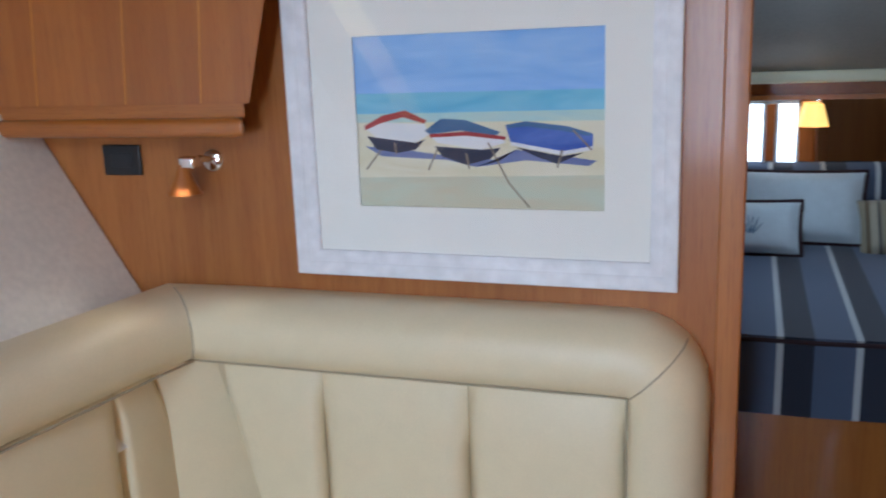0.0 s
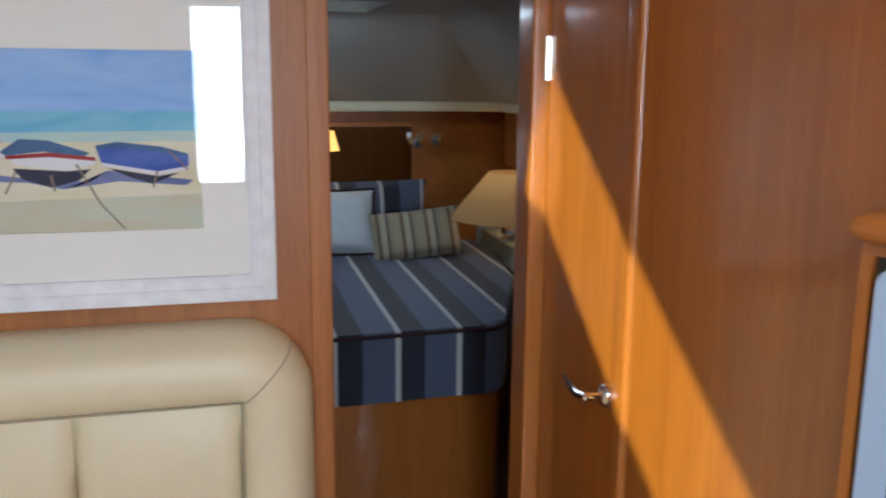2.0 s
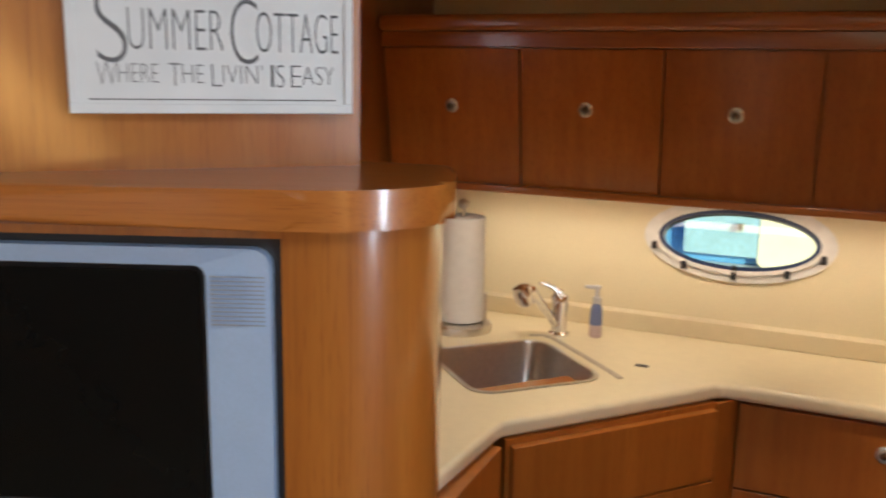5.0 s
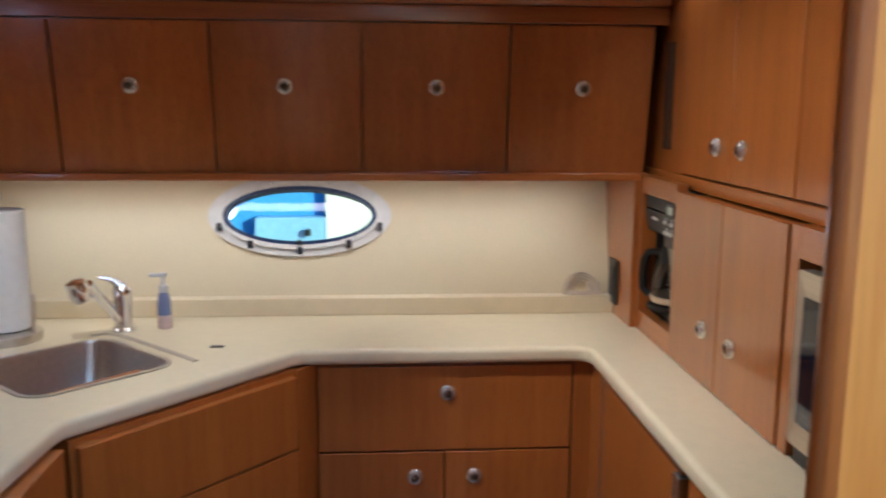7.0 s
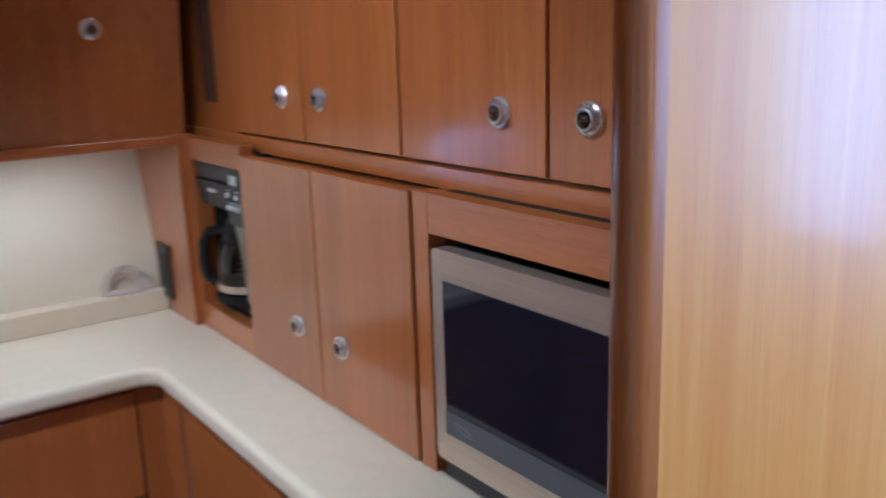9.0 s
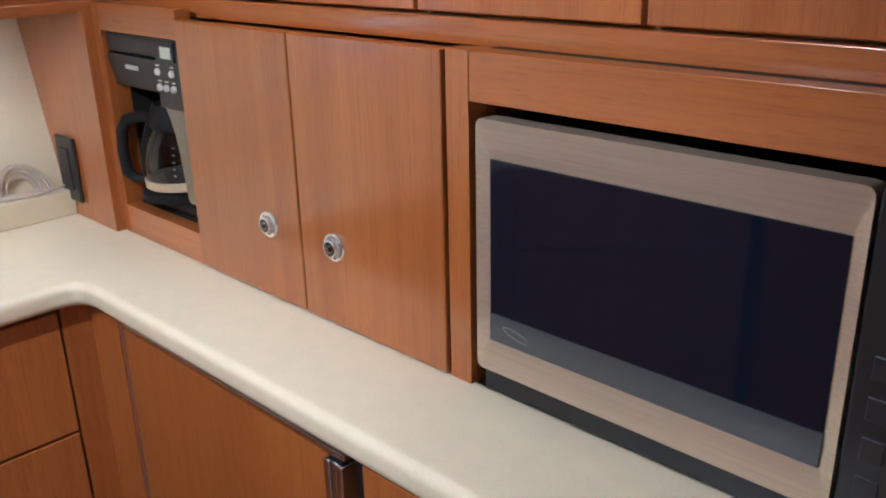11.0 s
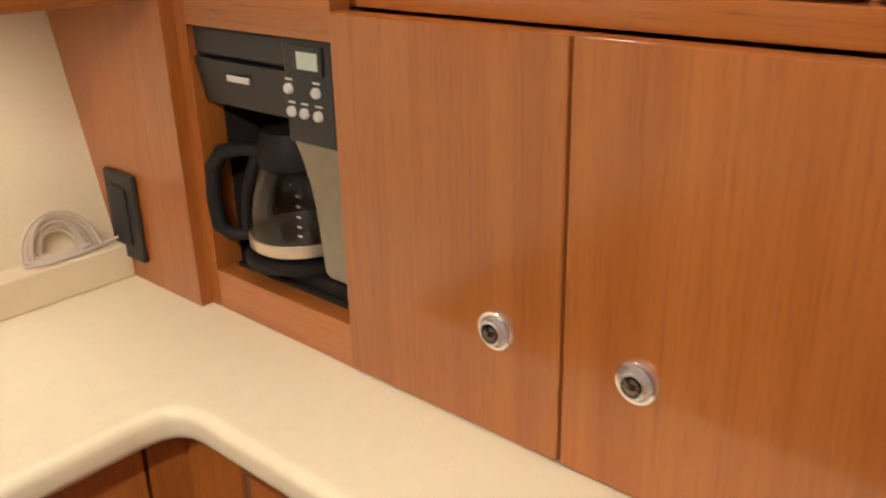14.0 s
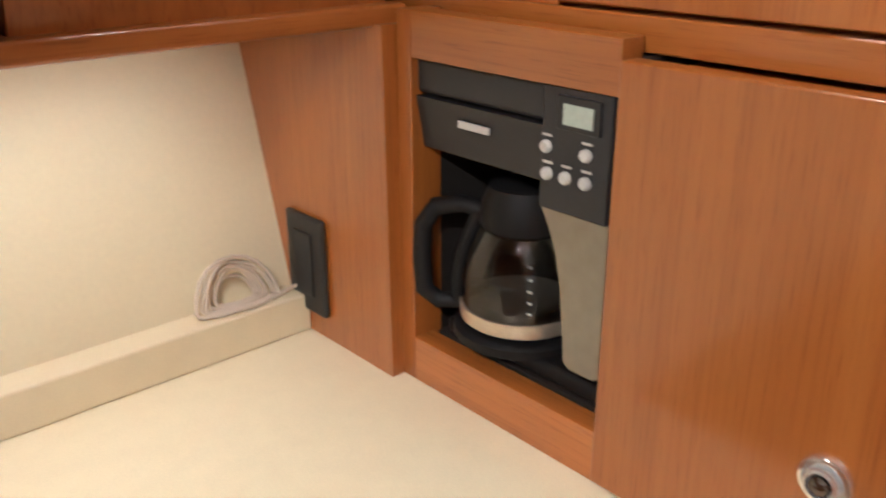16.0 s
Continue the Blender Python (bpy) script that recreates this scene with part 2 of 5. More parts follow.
def stripes(name, stops, period, axis, offset=0.0, rough=0.85, weave=900):
    """Woven cloth with stripes across one axis; stops are (share of the repeat, colour)."""
    m, t, b = nodes(name)
    tc = t.nodes.new("ShaderNodeTexCoord")
    sp = t.nodes.new("ShaderNodeSeparateXYZ")
    t.links.new(tc.outputs["Object"], sp.inputs[0])
    ma = t.nodes.new("ShaderNodeMath")
    ma.operation = "MULTIPLY_ADD"
    ma.inputs[1].default_value, ma.inputs[2].default_value = 1 / period, offset
    t.links.new(sp.outputs["XYZ".index(axis.upper())], ma.inputs[0])
    fr = t.nodes.new("ShaderNodeMath")
    fr.operation = "FRACT"
    t.links.new(ma.outputs[0], fr.inputs[0])
    col = ramp(t, fr.outputs[0], stops, True).outputs[0]
    n = add(t, "ShaderNodeTexNoise", Scale=weave, Detail=2.0)
    t.links.new(tc.outputs["Object"], n.inputs["Vector"])
    c = ramp(t, n.outputs[0], [(0.3, (0.72,) * 3), (0.7, (1.12,) * 3)]).outputs[0]
    t.links.new(mix(t, 1.0, col, c, "MULTIPLY"), b.inputs["Base Color"])
    b.inputs["Roughness"].default_value = rough
    b.inputs["Sheen Weight"].default_value = 0.2
    bump(t, b, n.outputs[0], 0.2, 0.001)
    return m


CHERRY = wood("cherry_veneer", (0.355, 0.112, 0.0175), (0.440, 0.156, 0.026))
CHERRY_H = wood("cherry_lengthwise", (0.355, 0.112, 0.0175), (0.440, 0.156, 0.026), along="x", seed=3.1)
CHERRY_Y = wood("cherry_athwart", (0.355, 0.112, 0.0175), (0.440, 0.156, 0.026), along="y", seed=5.3)
BULKHEAD = wood("bulkhead_veneer", (0.32, 0.110, 0.024), (0.42, 0.165, 0.038), seed=7.7, rough=0.42, coat=0.12)
GLOSSY = wood("glossy_curved_veneer", (0.36, 0.115, 0.016), (0.45, 0.162, 0.025), seed=4.4, rough=0.3, coat=1.0)
PALE = wood("pale_panel_veneer", (0.60, 0.225, 0.032), (0.74, 0.345, 0.064), seed=9.4, rough=0.42, coat=0.05, pores=0.35, spec=0.22)
FLOORING = wood("cabin_sole_veneer", (0.10, 0.045, 0.018), (0.2, 0.09, 0.035), along="x", seed=2.2)
CREAM = plain("cream_wall_vinyl", (0.79, 0.695, 0.47), 0.55, grain=160, vary=0.02)
HULL_WHITE = plain("white_hull_liner", (0.80, 0.76, 0.68), 0.5, grain=60)
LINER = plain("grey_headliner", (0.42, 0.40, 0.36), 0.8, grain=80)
COUNTER = plain("speckled_solid_surface", (0.81, 0.71, 0.49), 0.28, grain=520, vary=0.04, relief=0.0)
LEATHER = plain("cream_leather", (0.72, 0.615, 0.41), 0.42, grain=300, vary=0.03, relief=0.12)
SEAM = plain("seam_thread", (0.42, 0.36, 0.25), 0.8)
WHITE_PAINT = plain("whitewashed_wood", (0.80, 0.80, 0.82), 0.55, grain=30, vary=0.08)
CARD = plain("cream_card", (0.84, 0.83, 0.78), 0.8, grain=200, vary=0.02)
CHROME = plain("chrome", (0.86, 0.86, 0.87), 0.08, 1.0, vary=0.02, relief=0.0)
DULL_STEEL = plain("dull_steel", (0.30, 0.285, 0.265), 0.30, 1.0, grain=60, relief=0.02)
STEEL = plain("brushed_steel", (0.68, 0.64, 0.58), 0.32, 1.0, grain=90, relief=0.02)
SILVER = plain("silver_plastic", (0.42, 0.57, 0.80), 0.34, 0.35, grain=300, vary=0.03)
ALU = plain("aluminium_trim", (0.72, 0.72, 0.74), 0.25, 1.0, relief=0.0)
BLACK = plain("black_plastic", (0.018, 0.019, 0.021), 0.35, grain=200)
CHARCOAL = plain("charcoal_plastic", (0.022, 0.023, 0.026), 0.42, grain=300)
SCREEN = plain("dark_screen", (0.003, 0.003, 0.003), 0.18, spec=0.10, vary=0.02, relief=0.0)
# base tinted navy to imitate blue daylight reflected in the glass
DARK_GLASS = plain("dark_oven_glass", (0.006, 0.009, 0.019), 0.05, vary=0.02, relief=0.0)
GREY_GLASS = plain("grey_printed_glass", (0.07, 0.075, 0.08), 0.12, vary=0.02, relief=0.0)
# near-black for recesses and slots: their shade is put into the colour
DARK = plain("recess_shade_black", (0.012, 0.009, 0.007), 0.9)
MATT_BLACK = plain("matt_black_plastic", (0.008, 0.008, 0.009), 0.6, grain=200, spec=0.3)
LATCH = plain("bright_latch_chrome", (0.90, 0.89, 0.87), 0.13, 0.92, relief=0.0)
SATIN = plain("satin_chrome", (0.80, 0.80, 0.80), 0.24, 0.8, relief=0.0)
DARK_CHROME = plain("dark_chrome", (0.16, 0.13, 0.11), 0.16, 1.0, relief=0.0)
STEEL_FRONT = plain("brushed_steel_front", (0.70, 0.60, 0.45), 0.34, 0.7, grain=420, vary=0.07, relief=0.03, stretch=(1, 0.015, 1))
TAN_INLAY = plain("tan_inlay", (0.52, 0.44, 0.33), 0.5)
NAVY_RUBBER = plain("navy_rubber", (0.012, 0.03, 0.10), 0.4)
INK = plain("black_ink", (0.02, 0.02, 0.022), 0.7)
PAPER = plain("white_paper_towel", (0.84, 0.83, 0.80), 0.9, grain=500, relief=0.2)
MIRROR = plain("mirror_silver", (0.8, 0.8, 0.8), 0.01, 1.0, vary=0.0, relief=0.0)
GLASS = pane("picture_glass", gloss=0.9)
CARAFE = pane("carafe_glass", (0.48, 0.50, 0.52), 1.5)
FROST = plain("frosted_added_pane", (0.8, 0.82, 0.84), 0.5)
t = FROST.node_tree
tl = add(t, "ShaderNodeBsdfTranslucent", Color=(0.8, 0.86, 0.9, 1))
ms = add(t, "ShaderNodeMixShader", Fac=0.6)
t.links.new(t.nodes["Principled BSDF"].outputs[0], ms.inputs[1])
t.links.new(tl.outputs[0], ms.inputs[2])
t.links.new(ms.outputs[0], t.nodes["Material Output"].inputs[0])
CLEAR = pane("clear_glass", (0.9, 0.93, 0.94), 1.3)
SHADE = plain("linen_lampshade", (0.60, 0.38, 0.17), 0.8, grain=300)
t = SHADE.node_tree
tl = add(t, "ShaderNodeBsdfTranslucent", Color=(0.8, 0.62, 0.36, 1))
ms = add(t, "ShaderNodeMixShader", Fac=0.45)
t.links.new(t.nodes["Principled BSDF"].outputs[0], ms.inputs[1])
t.links.new(tl.outputs[0], ms.inputs[2])
t.links.new(ms.outputs[0], t.nodes["Material Output"].inputs[0])
AMBER = plain("amber_lampshade", (0.42, 0.13, 0.02), 0.5)
NAVY, SLATE, PALE_LINE = (0.020, 0.024, 0.040), (0.085, 0.108, 0.170), (0.5, 0.5, 0.5)
BEDSTRIPE = stripes("striped_bedcover", [(0, PALE_LINE), (0.06, NAVY), (0.45, SLATE), (0.97, PALE_LINE)], 0.21, "y")
SHAMSTRIPE = stripes("striped_sham", [(0, PALE_LINE), (0.06, NAVY), (0.45, SLATE), (0.97, PALE_LINE)], 0.21, "x")
TANSTRIPE = stripes("tan_striped_cushion", [(0, (0.36, 0.30, 0.20)), (0.35, (0.16, 0.11, 0.06)), (0.5, (0.42, 0.36, 0.26)), (0.75, (0.10, 0.09, 0.08)), (0.85, (0.3, 0.25, 0.17))], 0.11, "x")
WHITE_CLOTH = plain("white_cotton", (0.62, 0.66, 0.68), 0.9, grain=500, relief=0.2)
DARK_CORD = plain("dark_fringe", (0.03, 0.012, 0.014), 0.9)
PALE_GREEN = plain("pale_green_mattress", (0.42, 0.46, 0.38), 0.9)

# ---- structure ----
XB = -2.581          # face of the forward bulkhead
YD = -1.636          # face of the passage wall with the door
YP = -3.95           # port side
XA = 1.55            # aft end
ZC = 2.45            # saloon headliner
ZG = 1.91            # unseen galley headliner, set low to block light
S = "structure"


def block(name, lo, hi, material, label, category="wall", bevel=0.0):
    bm = B()
    box(bm, lo, hi, bevel)
    return solid(name, bm, material, label, category, kind=S)


block("floor", (-5.4, -4.1, -0.06), (2.0, 0.9, 0.0), FLOORING, "dark varnished wooden cabin sole", "floor")
# low headliner and step keep the saloon's added light off the lockers
block("ceiling_galley", (-2.6, -1.36, ZG), (0.6, 0.9, ZG + 0.05), CREAM, "unseen cream galley headliner", "ceiling")
block("ceiling_drop", (-2.6, -1.38, ZG + 0.05), (1.7, -1.36, ZC), CREAM, "unseen cream step that blocks light from the lockers", "wall")
# forward bulkhead with the doorway to the cabin
bm = B()
box(bm, (XB - 0.04, -4.05, 0), (XB, -2.138, ZC))
solid("wall_forward", bm, BULKHEAD, "varnished cherry veneer bulkhead", "wall", kind=S)
block("door_jamb", (XB - 0.06, -2.138, 0), (XB + 0.004, -2.092, 1.98), BULKHEAD, "varnished cherry door jamb", "door frame", 0.004)
block("door_header", (XB - 0.06, -2.138, 1.98), (XB, -1.636, ZC), BULKHEAD, "varnished cherry panel over the doorway", "wall")
block("door_post", (XB - 0.06, -1.672, 0), (-2.545, -1.60, 1.98), CHERRY, "varnished cherry door post", "door frame", 0.008)
# passage wall: reveal over and beside the door, flat panel, rounded corner, wall behind the sign
block("wall_over_door", (-2.545, YD, 1.92), (-2.10, YD + 0.04, ZC), CHERRY, "varnished cherry panel over the door")
SG = Vector((-1.404, -1.479))                       # foot of the sign on the wall
q = Vector((0.232, 0.2245)).normalized()             # way along the sign wall


def sign_wall(s):
    return (SG.x + s * q.x - 0.0055 * q.y, SG.y + s * q.y + 0.0055 * q.x)


line = [(-2.10, YD), (-1.64, -1.597), (-1.605, -1.594), (-1.575, -1.590), (-1.549, -1.583), (-1.527, -1.573), (-1.508, -1.560), sign_wall(-0.09), sign_wall(0.316)]
line += [(-1.80, -0.70), (-1.80, 0.60)]
bm = B()
bent_wall(bm, line, 0.035, 0, ZC)
solid("wall_passage", bm, GLOSSY, "varnished cherry wall with a rounded corner", "wall", kind=S)
# forward cabin shell
bm = B()
box(bm, (-5.3, -3.6, 0), (-5.26, -0.4, 2.0))
solid("wall_cabin_head", bm, CHERRY, "dark cherry wall behind the berth", "wall", kind=S)
block("wall_cabin_starboard", (-5.26, -0.62, 0), (XB - 0.06, -0.58, 2.0), CHERRY, "dark cherry side wall of the cabin")
block("wall_cabin_port", (-5.26, -3.4, 0), (XB - 0.06, -3.36, 2.0), CHERRY, "dark cherry side wall of the cabin")
block("wall_cabin_aft", (XB - 0.06, -1.60, 0), (XB - 0.02, -0.58, 2.0), CHERRY, "dark cherry wall beside the cabin door")
# unseen saloon shell: port slit shapes the sun band, companionway aft
bm = B()
slit = [(-0.671, 2.396), (1.20, 1.010), (1.20, 0.68), (-0.751, 2.091)]
lo, hi = (-2.7, 0.0), (1.7, ZC)


def sheet_with_holes(bm, outer, holes, depth, place):
    """A flat wall with openings through it: outer and holes are rings of (u, v)."""
    edges = []
    for ring in [outer] + holes:
        vs = [bm.verts.new((u, 0, v)) for u, v in ring]
        edges += [bm.edges.new((vs[i], vs[(i + 1) % len(vs)])) for i in range(len(vs))]
    bmesh.ops.triangle_fill(bm, use_beauty=True, use_dissolve=False, edges=edges)
    r = bmesh.ops.extrude_face_region(bm, geom=bm.faces[:])
    for v in [g for g in r["geom"] if isinstance(g, bmesh.types.BMVert)]:
        v.co.y += depth
    for v in bm.verts:
        v.co = place(v.co)
    return bm


sheet_with_holes(bm, [(-2.7, 0), (1.7, 0), (1.7, ZC), (-2.7, ZC)], [slit], -0.05,
                 lambda c: Vector((c.x, YP + c.y, c.z)))
# dark veneer on both unseen walls is chosen to cut bounced light
solid("wall_port", bm, BULKHEAD, "unseen cherry side wall with a raked slit that shapes the sunlight", "wall", kind=S)
bm = B()
sheet_with_holes(bm, [(-4.1, 0), (-1.2, 0), (-1.2, ZC), (-4.1, ZC)], [[(-2.50, 0.9), (-2.18, 0.9), (-2.18, 2.06), (-2.50, 2.06)], [(-2.95, 0.25), (-2.62, 0.25), (-2.62, 0.62), (-2.95, 0.62)]], 0.05,
                 lambda c: Vector((XA + c.y, c.x, c.z)))
solid("wall_aft", bm, BULKHEAD, "unseen cherry after bulkhead with window openings", "wall", kind=S)
# unseen saloon ceiling; its hatch hole is added for the fill lamp
bm = B()
sheet_with_holes(bm, [(XB, -4.1), (1.7, -4.1), (1.7, -1.36), (XB, -1.36)], [[(-0.25, -3.1), (0.75, -3.1), (0.75, -2.4), (-0.25, -2.4)]], 0.05, lambda c: Vector((c.x, c.z, ZC + c.y)))
solid("ceiling", bm, HULL_WHITE, "unseen pale padded saloon headliner with an added hatch", "ceiling", kind=S)
# hatch hole added for the lamp that brightens the berth
bm = B()
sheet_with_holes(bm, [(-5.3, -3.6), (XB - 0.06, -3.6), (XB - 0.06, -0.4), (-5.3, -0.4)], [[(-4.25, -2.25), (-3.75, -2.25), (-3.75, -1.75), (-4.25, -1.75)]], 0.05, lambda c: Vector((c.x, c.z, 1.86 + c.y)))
solid("ceiling_cabin", bm, LINER, "grey padded cabin headliner with an added hatch", "ceiling", kind=S)
# frosted panes added over both hatch holes to stop direct sun
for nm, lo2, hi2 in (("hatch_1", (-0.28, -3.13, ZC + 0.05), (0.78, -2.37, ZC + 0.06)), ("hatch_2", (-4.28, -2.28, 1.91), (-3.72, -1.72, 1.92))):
    block(nm, lo2, hi2, FROST, "frosted pane over an added deck hatch", "hatch")
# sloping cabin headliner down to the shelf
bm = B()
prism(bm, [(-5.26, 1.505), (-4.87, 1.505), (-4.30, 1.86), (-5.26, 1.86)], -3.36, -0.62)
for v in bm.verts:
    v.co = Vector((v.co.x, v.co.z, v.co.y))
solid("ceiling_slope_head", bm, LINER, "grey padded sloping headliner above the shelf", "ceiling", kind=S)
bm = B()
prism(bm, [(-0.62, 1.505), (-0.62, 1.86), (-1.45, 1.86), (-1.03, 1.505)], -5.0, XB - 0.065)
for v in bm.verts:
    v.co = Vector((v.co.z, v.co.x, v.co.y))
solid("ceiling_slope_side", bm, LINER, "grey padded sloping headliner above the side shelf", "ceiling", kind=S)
# partition between saloon and galley
YPART = -1.394
bm = B()
box(bm, (-0.226, YPART, 0), (1.62, YPART + 0.018, ZC))
solid("wall_partition", bm, PALE, "pale varnished veneer partition", "wall", kind=S)
bm = B()
prism(bm, arc(-0.237, YPART + 0.009, 0.013, 90, 270, 10) + [(-0.227, YPART - 0.004), (-0.227, YPART + 0.022)], 0, ZC)
solid("partition_post", bm, CHERRY, "rounded cherry edge post of the partition", "post", kind=S)
# hull side lining in the saloon, flaring outward
bm = B()
prism(bm, [(-3.28, 0.85), (-3.43, 1.055), (-3.68, 1.44), (-3.90, 1.80), (-3.93, 1.80), (-3.93, 0.85)], -2.575, -1.0)
for v in bm.verts:
    v.co = Vector((v.co.z, v.co.x, v.co.y))
solid("hull_lining", bm, HULL_WHITE, "cream white flared hull lining", "wall", kind=S)


# galley hull wall, leaning outward, with the oval port
def hull_y(z):
    return 0.18 + (z - 0.91) * 0.273


PX, PZ, PA, PB = -0.862, 1.166, 0.213, 0.086
bm = B()
oval = [(PX + PA * math.cos(2 * math.pi * k / 48), PZ + PB * math.sin(2 * math.pi * k / 48)) for k in range(48)]
sheet_with_holes(bm, [(-1.80, 0.0), (0.6, 0.0), (0.6, 1.45), (-1.80, 1.45)], [oval], 0.04, lambda c: Vector((c.x, hull_y(c.z) + c.y, c.z)))
solid("wall_galley", bm, CREAM, "cream vinyl hull lining with an oval port", "wall", kind=S)
block("wall_galley_aft", (0.56, -1.36, 0.0), (0.60, 0.32, ZG), CREAM, "cream wall closing the galley behind the cupboards")
block("wall_galley_upper", (-1.80, 0.32, 1.45), (0.6, 0.36, ZG), CREAM, "cream wall above the lockers")

window = thing("window_1", (PX, hull_y(PZ), PZ), "oval chrome porthole with blue daylight outside", "window", kind=S)
TILT = math.atan(0.273)
MW = pose(PX, hull_y(PZ), PZ, -math.degrees(TILT), 0, 0)
PLATE = plain("white_port_ring", (0.78, 0.77, 0.74), 0.35)


def oval_ring(bm, a0, b0, a1, b1, y0, y1, n=48):
    rings = []
    for a, b, y in ((a0, b0, y0), (a1, b1, y0), (a1, b1, y1), (a0, b0, y1)):
        rings.append([bm.verts.new(MW @ Vector((a * math.cos(2 * math.pi * k / n), y, b * math.sin(2 * math.pi * k / n)))) for k in range(n)])
    for i in range(4):
        a, b = rings[i], rings[(i + 1) % 4]
        for k in range(n):
            bm.faces.new((a[k], a[(k + 1) % n], b[(k + 1) % n], b[k]))
    return bm


part("flange", oval_ring(B(), PA - 0.005, PB - 0.005, PA + 0.034, PB + 0.026, -0.010, 0.0), PLATE, window, "white outer flange")
part("gasket", oval_ring(B(), PA - 0.018, PB - 0.016, PA - 0.004, PB - 0.004, -0.014, 0.03), NAVY_RUBBER, window, "dark blue rubber gasket")
part("bezel", oval_ring(B(), PA - 0.006, PB - 0.005, PA + 0.008, PB + 0.007, -0.020, -0.006), PLATE, window, "pale clamping ring")
bm = B()
f = bm.faces.new([bm.verts.new(MW @ Vector(((PA - 0.012) * math.cos(2 * math.pi * k / 48), 0.012, (PB - 0.010) * math.sin(2 * math.pi * k / 48)))) for k in range(48)])
p = part("glass_pane", bm, CLEAR, window)
p.visible_shadow = False
for a in (70, 110, 200, 235, 270, 305, 340):
    bm = B()
    c = Vector(((PA + 0.016) * math.cos(radians(a)), -0.016, (PB + 0.012) * math.sin(radians(a))))
    box(bm, (c.x - 0.007, -0.026, c.z - 0.009), (c.x + 0.007, -0.006, c.z + 0.012), 0.003, MW)
    part("clamp_lug", bm, CHARCOAL if a > 180 else PLATE, window)
bm = B()
lathe(bm, [(0.006, 0), (0.008, 0.004), (0.0075, 0.02), (0.004, 0.024)], MW @ pose(0.0, -0.008, -PB + 0.012, 90, 0, 0), 12)
part("dog_knob", bm, BLACK, window, "black dog knob")

# daylight beyond the port: pale sky over water, far outside
BACK = bpy.data.materials.new("bright_harbour_haze")
BACK.use_nodes = True
t = BACK.node_tree
t.nodes.remove(t.nodes["Principled BSDF"])
em = add(t, "ShaderNodeEmission", Strength=1.0)
n = add(t, "ShaderNodeTexNoise", Scale=0.35, Detail=2.0)
t.links.new(scaled(t, (1, 1, 0.5)), n.inputs["Vector"])
t.links.new(ramp(t, n.outputs[0], [(0.44, (0.30, 0.62, 1.3)), (0.50, (0.55, 0.95, 1.6)), (0.56, (6.0, 6.4, 6.8))]).outputs[0], em.inputs[0])
t.links.new(em.outputs[0], t.nodes["Material Output"].inputs[0])
bm = B()
box(bm, (-60, 52, -10), (60, 52.2, 40))
solid("backdrop", bm, BACK, "hazy bright harbour sky outside the port", "backdrop", kind=S)

GELCOAT = plain("white_gelcoat", (0.82, 0.83, 0.84), 0.3, grain=6, vary=0.03)
CANVAS = plain("blue_canvas_cover", (0.10, 0.36, 0.88), 0.8, grain=30, vary=0.12)
AWNING = plain("pale_blue_canvas", (0.30, 0.55, 0.92), 0.8, grain=30, vary=0.10)
moored = thing("moored_boat", (-1.2, 5.9, -1.0), "white moored motor boat with blue canvas covers", "boat")
bm = B()
prism(bm, [(-7.0, 5.6), (2.6, 5.5), (4.4, 6.8), (2.6, 8.1), (-7.0, 8.0)], -1.0, -0.05, 0.06)
part("hull", bm, GELCOAT, moored)
bm = B()
prism(bm, [(-1.12, 5.75), (2.0, 5.75), (2.5, 6.8), (2.0, 7.8), (-1.12, 7.8)], -0.05, 1.35, 0.08)
part("deckhouse", bm, GELCOAT, moored)
bm = B()
prism(bm, [(-2.55, -0.05), (-1.13, -0.05), (-1.13, 0.95), (-1.62, 0.90), (-1.95, 0.42)], 5.9, 7.6, 0.03)
for v in bm.verts:
    v.co = Vector((v.co.x, v.co.z, v.co.y))
part("canvas_cover", bm, CANVAS, moored, "bright blue canvas cover")
bm = B()
prism(bm, [(-1.75, 5.72), (-1.13, 5.72), (-1.13, 5.86), (-1.75, 5.86)], 0.05, 0.46, 0.02)
part("canvas_flap", bm, AWNING, moored, "pale blue canvas flap")
for x0, x1, z0, z1 in ((-2.9, -2.02, 0.50, 0.92), (-2.6, -1.98, 0.02, 0.20)):
    bm = B()
    box(bm, (x0, 6.2, z0), (x1, 7.2, z1), 0.05)
    part("cockpit_coaming", bm, GELCOAT, moored)
bm = B()
box(bm, (-1.30, 5.62, 0.30), (-1.25, 5.70, 0.36), 0.01)
part("cleat", bm, BLACK, moored, "small black cleat")

# ---- saloon: door, settee, picture ----
door = thing("door_1", (-2.53, YD, 0), "closed varnished cherry cabin door with a chrome lever", "door", kind=S)
bm = B()
box(bm, (-2.535, YD, 0.02), (-2.165, YD + 0.035, 1.915), 0.003)
part("door_leaf", bm, CHERRY, door)
bm = B()
box(bm, (-2.160, YD - 0.010, 0.0), (-2.105, YD + 0.04, 1.94), 0.010)
part("closing_stile", bm, CHERRY, door, "rounded cherry stile")


def hinge(z):
    bm = B()
    box(bm, (-2.556, YD - 0.004, z), (-2.522, YD + 0.002, z + 0.09), 0.001)
    tube(bm, [(-2.539, YD - 0.007, z), (-2.539, YD - 0.007, z + 0.09)], 0.006, 12)
    part("hinge", bm, CHROME, door, "steel butt hinge")


hinge(1.61)
hinge(0.25)
hx, hz = -2.196, 1.041
